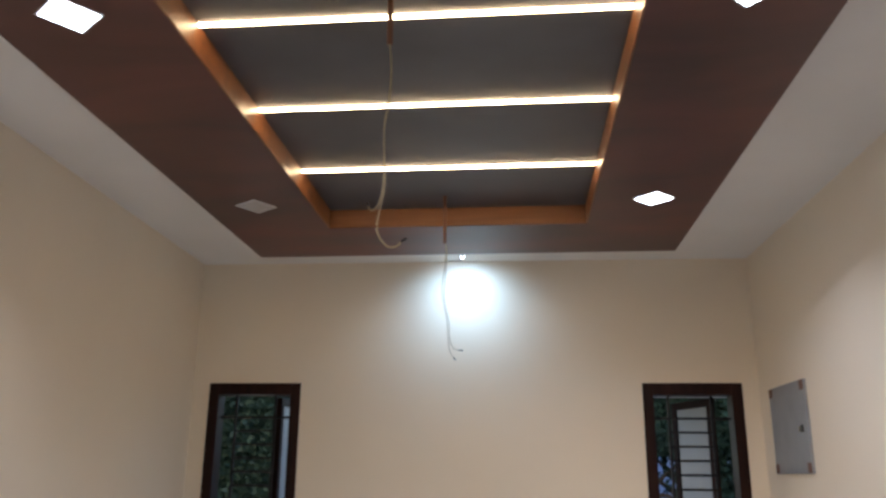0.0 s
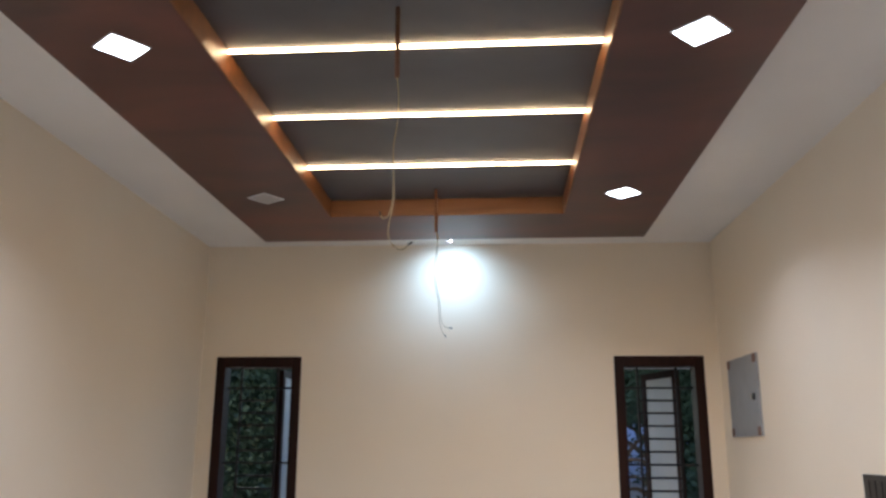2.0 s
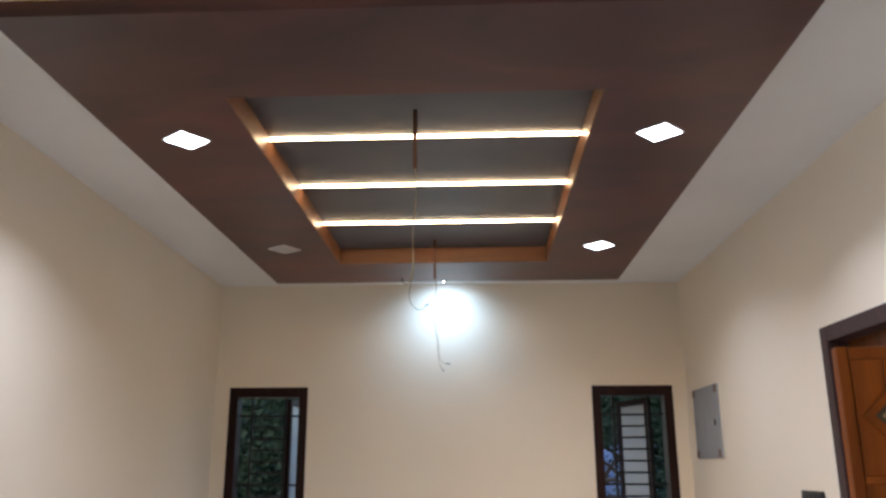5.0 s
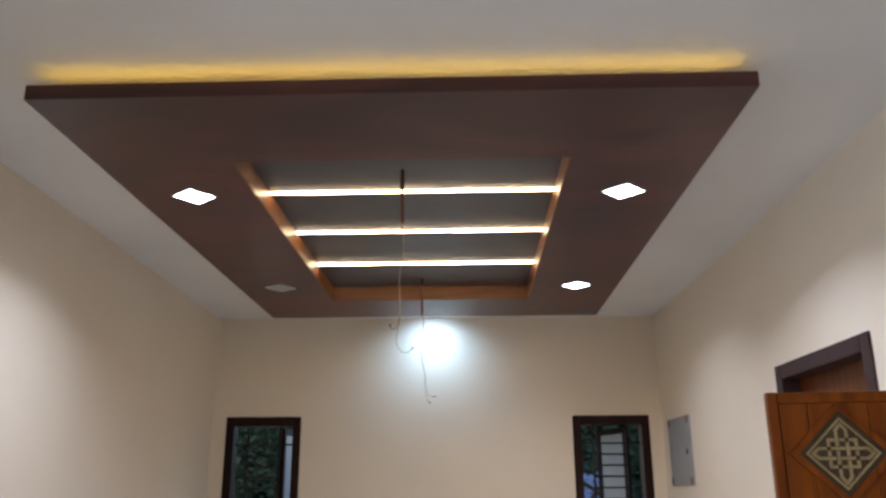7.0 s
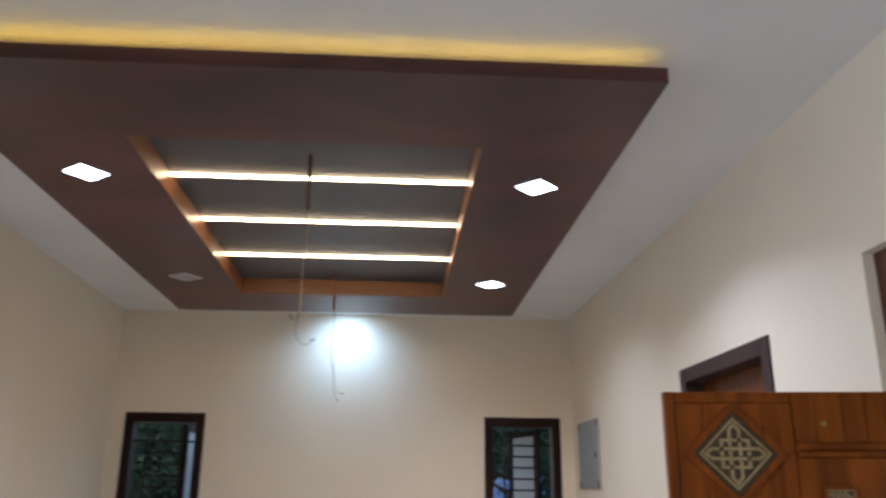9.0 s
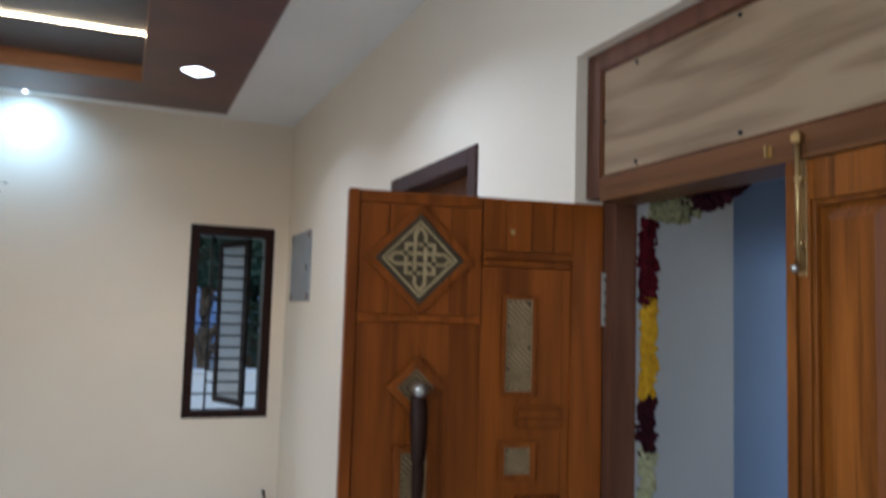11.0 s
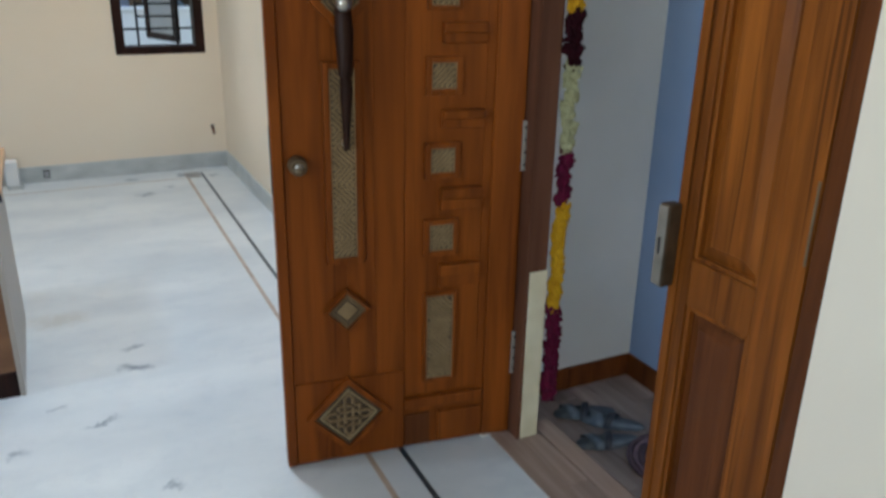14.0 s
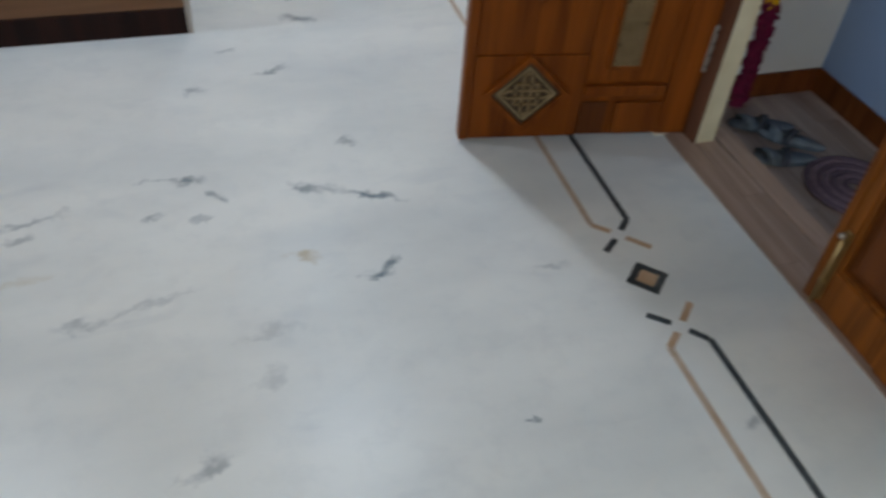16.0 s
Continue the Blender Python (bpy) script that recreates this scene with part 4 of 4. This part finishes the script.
def build_mat():
    root = thing("doormat", pose(3.060, -0.500, PZ0), "round mauve ribbed doormat on the porch", "doormat")
    n = 40
    for i in range(7):
        r = 0.035 + 0.022 * i
        part("ring", tube(bmesh.new(), [(r * math.cos(2 * math.pi * k / n), r * math.sin(2 * math.pi * k / n), 0.010) for k in range(n + 1)], 0.0105, 6), MAUVE if i % 2 else MAUVE_DARK, root, "", True)


build_mat()


# ---- flower garland round the door ----
def petals(bm, centre, count, spread, size, rng):
    for _ in range(count):
        p = Vector(centre) + Vector((rng.uniform(-1, 1) * spread, rng.uniform(-1, 1) * spread, rng.uniform(-1, 1) * spread))
        m = Matrix.Translation(p) @ Euler((rng.uniform(0, 6), rng.uniform(0, 6), rng.uniform(0, 6))).to_matrix().to_4x4() @ Matrix.Diagonal((size * rng.uniform(0.7, 1.3), size * rng.uniform(0.7, 1.3), size * 0.45, 1))
        bmesh.ops.create_icosphere(bm, subdivisions=1, radius=1.0, matrix=m)


def petal_material(name, dark, light):
    m = vary(material(name, light), dark, light, (1, 1, 1), 45, 4, (0.75, 0.9))
    m.node_tree.nodes["Principled BSDF"].inputs["Specular IOR Level"].default_value = 0.12
    return m


RED = petal_material("dark_red_petals", (0.030, 0.0012, 0.0025), (0.085, 0.003, 0.008))
MAROON = petal_material("maroon_petals", (0.014, 0.002, 0.004), (0.034, 0.004, 0.008))
YELLOW = petal_material("yellow_petals", (0.38, 0.19, 0.006), (0.58, 0.33, 0.012))
JASMINE = petal_material("cream_petals", (0.26, 0.25, 0.13), (0.43, 0.41, 0.24))
# the cream petals again, with the swag's shade put into the colour
JASMINE_SHADED = petal_material("shaded_cream_petals", (0.13, 0.115, 0.05), (0.26, 0.235, 0.12))
MAGENTA = petal_material("magenta_petals", (0.055, 0.004, 0.016), (0.125, 0.008, 0.034))


def build_garland():
    rng = random.Random(4)
    root = thing("flower_garland", pose(0, 0, 0), "fresh red, yellow and cream flower garland round the door frame", "garland")
    gx, gy = 2.628, -0.282
    part("string", tube(bmesh.new(), [(gx, gy, 2.03), (gx + 0.004, gy, 1.2), (gx, gy - 0.004, 0.20)], 0.003, 6), WIRE, root)
    for name, z0, z1, mat, r in (("red_tuft", 1.99, 1.755, RED, 0.024), ("yellow_tuft", 1.75, 1.465, YELLOW, 0.021), ("maroon_tuft", 1.46, 1.315, MAROON, 0.025), ("cream_tuft", 1.31, 1.055, JASMINE, 0.019),
                                 ("magenta_tuft", 1.05, 0.885, MAGENTA, 0.018), ("yellow_tuft", 0.88, 0.505, YELLOW, 0.018), ("magenta_tuft", 0.50, 0.175, MAGENTA, 0.022)):
        bm = bmesh.new()
        n = int((z0 - z1) / 0.017)
        for k in range(n + 1):
            z = z0 - (z0 - z1) * k / n
            petals(bm, (gx + rng.uniform(-0.008, 0.008), gy + rng.uniform(-0.008, 0.008), z), 36, r * 0.76, 0.0112, rng)
        tagged(part(name, bm, mat, root), kind="stuff")
    # swag along the lintel; darker cream and maroon for red paint in the lintel's shade
    for name, y0, y1, mat, sag in (("cream_tuft", -0.34, -0.475, JASMINE_SHADED, 0.026), ("maroon_tuft", -0.485, -0.665, MAROON, 0.0)):
        bm = bmesh.new()
        for k in range(9):
            t = k / 8
            z = 2.058 - 0.018 * math.sin(math.pi * t) - sag + (0.018 * t if sag == 0 else 0)
            petals(bm, (gx, y0 + (y1 - y0) * t, z - (0.016 * (1 - t) if sag == 0 else 0)), 38, 0.027, 0.0110, rng)
        tagged(part(name, bm, mat, root), kind="stuff")
    part("string", tube(bmesh.new(), curve_points([(gx, -0.28, 2.04), (gx, -0.41, 2.03), (gx, -0.58, 2.055), (gx, -1.0, 2.06)], 6), 0.003, 6), WIRE, root)


build_garland()


# ---- inlay border in the floor ----
def build_inlay():
    root = thing("floor_inlay", pose(0, 0, 0), "black and tan stone border inlaid in the marble floor", "floor inlay", "", "structure")
    z0, z1 = -0.004, 0.0012
    KX, TX, MY = 2.124, 2.006, -0.817

    def strip(p, q, w, mat, name):
        d = (Vector(q) - Vector(p)).normalized()
        o = Vector((-d.y, d.x)) * w / 2
        p, q = Vector(p), Vector(q)
        part(name, prism(bmesh.new(), [tuple(v) for v in (p - o, q - o, q + o, p + o)], z0, z1), mat, root)

    w = 0.019
    for sgn, far in ((1, 3.86), (-1, FW + 0.4)):
        yb = MY + sgn * 0.241
        n = 4
        for k in range(n):
            ya, yc = yb + (far - yb) * k / n, yb + (far - yb) * (k + 1) / n
            gap = 0.001 * sgn
            lean = 0.0128 if sgn > 0 else 0.0
            strip((KX + lean * (ya - yb), ya), (KX + lean * (yc - yb), yc - gap), w, INK, "black_strip")
            strip((TX + lean * (ya - yb), ya), (TX + lean * (yc - yb), yc - gap), w, TAN_PALE, "tan_strip")
        x_mid, y_mid = 2.067, MY + sgn * 0.184
        kink = (KX - 0.002, yb)
        strip(kink, (x_mid + 0.017, y_mid + sgn * 0.017), w, INK, "black_strip")
        strip((x_mid - 0.017, y_mid - sgn * 0.017), (2.000, MY + sgn * 0.125), w, INK, "black_strip")
        strip((TX, yb), (x_mid - 0.017, y_mid + sgn * 0.017), w, TAN, "tan_strip")
        strip((x_mid + 0.017, y_mid - sgn * 0.017), (2.138, MY + sgn * 0.112), w, TAN, "tan_strip")
    # the border turns along the back wall at a grey corner stone
    strip((2.055, 3.800), (2.165, 3.800), 0.15, CORNER_STONE, "corner_stone")
    for k in range(4):
        strip((2.045 - 0.78 * k, 3.735), (2.047 - 0.78 * (k + 1), 3.735), 0.011, TAN_PALE, "tan_strip")
    h = 0.066
    out, inn = [(2.067 - h, MY), (2.067, MY - h), (2.067 + h, MY), (2.067, MY + h)], [(2.067 - 0.036, MY), (2.067, MY - 0.036), (2.067 + 0.036, MY), (2.067, MY + 0.036)]
    for k in range(4):
        part("black_strip", prism(bmesh.new(), [out[k], out[(k + 1) % 4], inn[(k + 1) % 4], inn[k]], z0, z1), INK, root)
    part("tan_centre", prism(bmesh.new(), [(2.067 + (x - 2.067) * 0.98, MY + (y - MY) * 0.98) for x, y in inn], z0, z1), TAN, root)


build_inlay()


# ---- loose and fixed things in the hall ----
def build_desk():
    x0, x1, y0, y1, top = -0.30, 0.998, 0.780, 1.550, 0.800
    root = thing("desk", pose(0, 0, 0), "brown laminate desk with grey side panel on dark plinth", "desk")
    part("desktop", boxes((x0, x1, y0, y1, top - 0.028, top), bevel=0.003), DESK_TOP, root, "light wood laminate top")
    part("side_panel", boxes((x1 - 0.052, x1 - 0.034, y0 + 0.006, y1 - 0.02, 0, top - 0.028)), DESK_SIDE, root, "plain grey side panel")
    part("side_panel", boxes((x0 + 0.034, x0 + 0.052, y0 + 0.006, y1 - 0.02, 0, top - 0.028)), DESK_SIDE, root, "plain grey side panel")
    part("front_panel", boxes((x0 + 0.052, x1 - 0.052, y0 + 0.012, y0 + 0.030, 0.105, top - 0.028)), DESK_FRONT, root, "brown wood-grain front panel")
    part("plinth", boxes((x0 + 0.052, x1 - 0.052, y0 + 0.006, y0 + 0.030, 0, 0.100), bevel=0.002), WENGE, root, "dark brown plinth board")
    part("corner_cap", boxes((x1 - 0.03, x1 + 0.002, y0 - 0.002, y0 + 0.012, top - 0.030, top - 0.002), bevel=0.002), BLACK, root, "black corner cap")


build_desk()


def build_white_block():
    root = thing("plastic_box", pose(0.905, 3.90, 0), "small white plastic box standing by the skirting", "box")
    part("body", boxes((-0.05, 0.035, -0.05, 0.05, 0.03, 0.20), bevel=0.006), PLASTIC, root)
    part("foot", boxes((-0.045, 0.055, -0.045, 0.055, 0, 0.03), bevel=0.004), SKIRT, root, "grey base")


build_white_block()


def build_floor_box():
    root = thing("socket_box", pose(1.115, BW - 0.013, 0.062), "small dark socket box on the marble skirting", "socket")
    part("case", boxes((-0.022, 0.022, -0.016, 0, -0.03, 0.03), bevel=0.003), BLACK, root)
    part("cover", boxes((-0.017, 0.017, -0.019, -0.015, -0.024, 0.024), bevel=0.001), GREY_METAL, root)


build_floor_box()


def build_board():
    y0, y1, z0, z1 = 3.195, 3.775, 1.778, 2.276
    root = thing("distribution_board", pose(0, 0, 0), "flat grey metal cover of an electrical board on the wall", "electrical board")
    part("cover", boxes((RW - 0.016, RW, y0, y1, z0, z1), bevel=0.003), GREY_METAL, root)
    for y, z in ((y0 + 0.03, z0 + 0.03), (y0 + 0.03, z1 - 0.03), (y1 - 0.03, z0 + 0.03), (y1 - 0.03, z1 - 0.03)):
        part("corner_tape", boxes((RW - 0.0185, RW - 0.0155, y - 0.026, y + 0.026, z - 0.026, z + 0.026)), PIPE, root, "brown tape over the screw")
    part("latch", boxes((RW - 0.022, RW - 0.016, y0 + 0.06, y0 + 0.095, 1.995, 2.035), bevel=0.001), BLACK, root)
    part("latch_slot", boxes((RW - 0.022, RW - 0.016, y0 + 0.11, y0 + 0.135, 2.0, 2.03), bevel=0.001), STEEL, root)


build_board()


def build_switch():
    root = thing("switch_board", pose(RW, 1.815, 1.545), "black modular switch plate on the cream wall", "switch")
    part("plate", boxes((-0.016, 0, -0.125, 0.125, -0.058, 0.058), bevel=0.004), BLACK, root)
    for k in range(4):
        y = -0.084 + 0.056 * k
        part("rocker", boxes((-0.020, -0.015, y - 0.022, y + 0.022, -0.036, 0.036), bevel=0.002), BLACK, root)


build_switch()


def build_stub():
    root = thing("pipe_stub", pose(2.327, BW, 0.288), "short brown capped pipe stub on the wall", "pipe")
    part("stub", tube(bmesh.new(), [(0.004, 0, -0.02), (-0.002, -0.020, 0.0), (-0.010, -0.030, 0.034)], 0.010, 12), PIPE, root, "", True)
    part("cap", tube(bmesh.new(), [(-0.010, -0.030, 0.034), (-0.012, -0.031, 0.046)], 0.013, 12), BLACK, root)


build_stub()


# ---- outdoors behind the windows ----
def build_outdoors():
    bm = bmesh.new()
    bmesh.ops.create_grid(bm, x_segments=24, y_segments=24, size=400)
    for v in bm.verts:
        v.co.z = -0.42
    solid("ground", bm, EARTH, "sandy bare ground round the house", "ground", "structure")
    wall = thing("compound_wall", pose(0, 8.0, -0.42), "white painted compound wall with coping", "wall", "", "structure")
    part("wall_body", boxes((-12, 14, 0, 0.15, 0, 1.33)), LIMEWASH, wall)
    part("coping", boxes((-12, 14, -0.03, 0.18, 1.33, 1.38), bevel=0.01), LIMEWASH, wall)
    shade = thing("sunshade", pose(0, 0, 0), "white concrete sunshade slab over the window", "sunshade", "", "structure")
    part("slab", boxes((1.45, RW + 0.2, BW + T, BW + T + 0.55, 2.318, 2.40), bevel=0.005), PORCH_WHITE, shade)


build_outdoors()


def build_tree(x, y, height, radius, seed, count, low=0.7):
    rng = random.Random(seed)
    root = thing("tree", pose(x, y, -0.42), "dark green leafy tree behind the compound wall", "tree", "trees behind the wall")
    bm = bmesh.new()
    base = height * 0.42
    tube(bm, curve_points([(0, 0, -0.1), (0.06, 0.03, base * 0.5), (0.02, 0.08, base), (0.1, 0.0, height * 0.75)], 5), [0.13 - 0.006 * k for k in range(16)], 10)
    tips = []
    for k in range(14):
        a, z = rng.uniform(0, 6.28), rng.uniform(base * 0.55, height * 0.7)
        end = Vector((math.cos(a), math.sin(a), 0)) * radius * rng.uniform(0.45, 0.95) + Vector((0, 0, z + rng.uniform(-0.1, 0.8)))
        mid = Vector((0.03, 0.03, z)) * 0.5 + end * 0.5 + Vector((0, 0, 0.12))
        tube(bm, curve_points([(0.03, 0.03, z - 0.1), mid, end], 4), [0.045 - 0.004 * i for i in range(9)], 6)
        tips += [end, mid]
    tips.append(Vector((0.1, 0, height * 0.9)))
    part("trunk", bm, BARK, root, "", True)
    verts, faces = [], []
    for k in range(2 * count):
        c = tips[k % len(tips)]
        p = c + Vector((rng.gauss(0, 1), rng.gauss(0, 1), rng.gauss(0, 0.8))) * radius * 0.24
        if p.z < low:
            continue
        q = Euler((rng.uniform(-0.9, 0.9), rng.uniform(-0.9, 0.9), rng.uniform(0, 6.28))).to_matrix()
        ln, wd = rng.uniform(0.06, 0.12), rng.uniform(0.018, 0.034)
        i = len(verts)
        for v in ((0, 0, 0), (wd, ln * 0.45, 0.012), (0, ln, -0.015), (-wd, ln * 0.45, 0.012)):
            verts.append(tuple(p + q @ Vector(v)))
        faces.append((i, i + 1, i + 2, i + 3))
    me = bpy.data.meshes.new("crown")
    me.from_pydata(verts, [], faces)
    me.materials.append(LEAF)
    ob = new("crown", me)
    ob.parent = root


vary(LEAF, (0.008, 0.026, 0.020), (0.022, 0.062, 0.040), (1, 1, 1), 3, 6, (0.6, 0.8))
for tx, ty, th, tr, seed, count, low in ((-2.7, 9.4, 4.6, 1.7, 1, 22000, 0.7), (-1.3, 10.6, 4.2, 1.6, 2, 16000, 0.7), (4.3, 9.8, 4.4, 1.5, 3, 14000, 0.7), (2.4, 9.6, 4.9, 1.15, 5, 12000, 2.45), (3.3, 10.8, 5.2, 1.4, 7, 12000, 2.5), (-4.4, 10.6, 4.8, 1.8, 6, 16000, 0.7), (5.6, 11.0, 4.6, 1.7, 8, 12000, 0.7), (-3.0, 12.5, 5.0, 2.2, 9, 14000, 0.7)):
    build_tree(tx, ty, th, tr, seed, count, low)


def build_neighbour():
    root = thing("neighbour_house", pose(0, 0, -0.42), "pale grey-blue neighbouring house with sloping sheet roof", "house")
    part("wall", boxes((1.6, 5.6, 14.5, 18.0, 0, 1.7)), PORCH_BLUE, root)
    bm = bmesh.new()
    v = [bm.verts.new(p) for p in ((1.3, 14.1, 1.5), (5.9, 14.1, 1.5), (5.9, 16.2, 3.2), (1.9, 16.2, 3.2))]
    bm.faces.new(v)
    bmesh.ops.solidify(bm, geom=bm.faces[:], thickness=0.04)
    part("roof", bm, PORCH_BLUE, root, "bluish sheet roof")


build_neighbour()
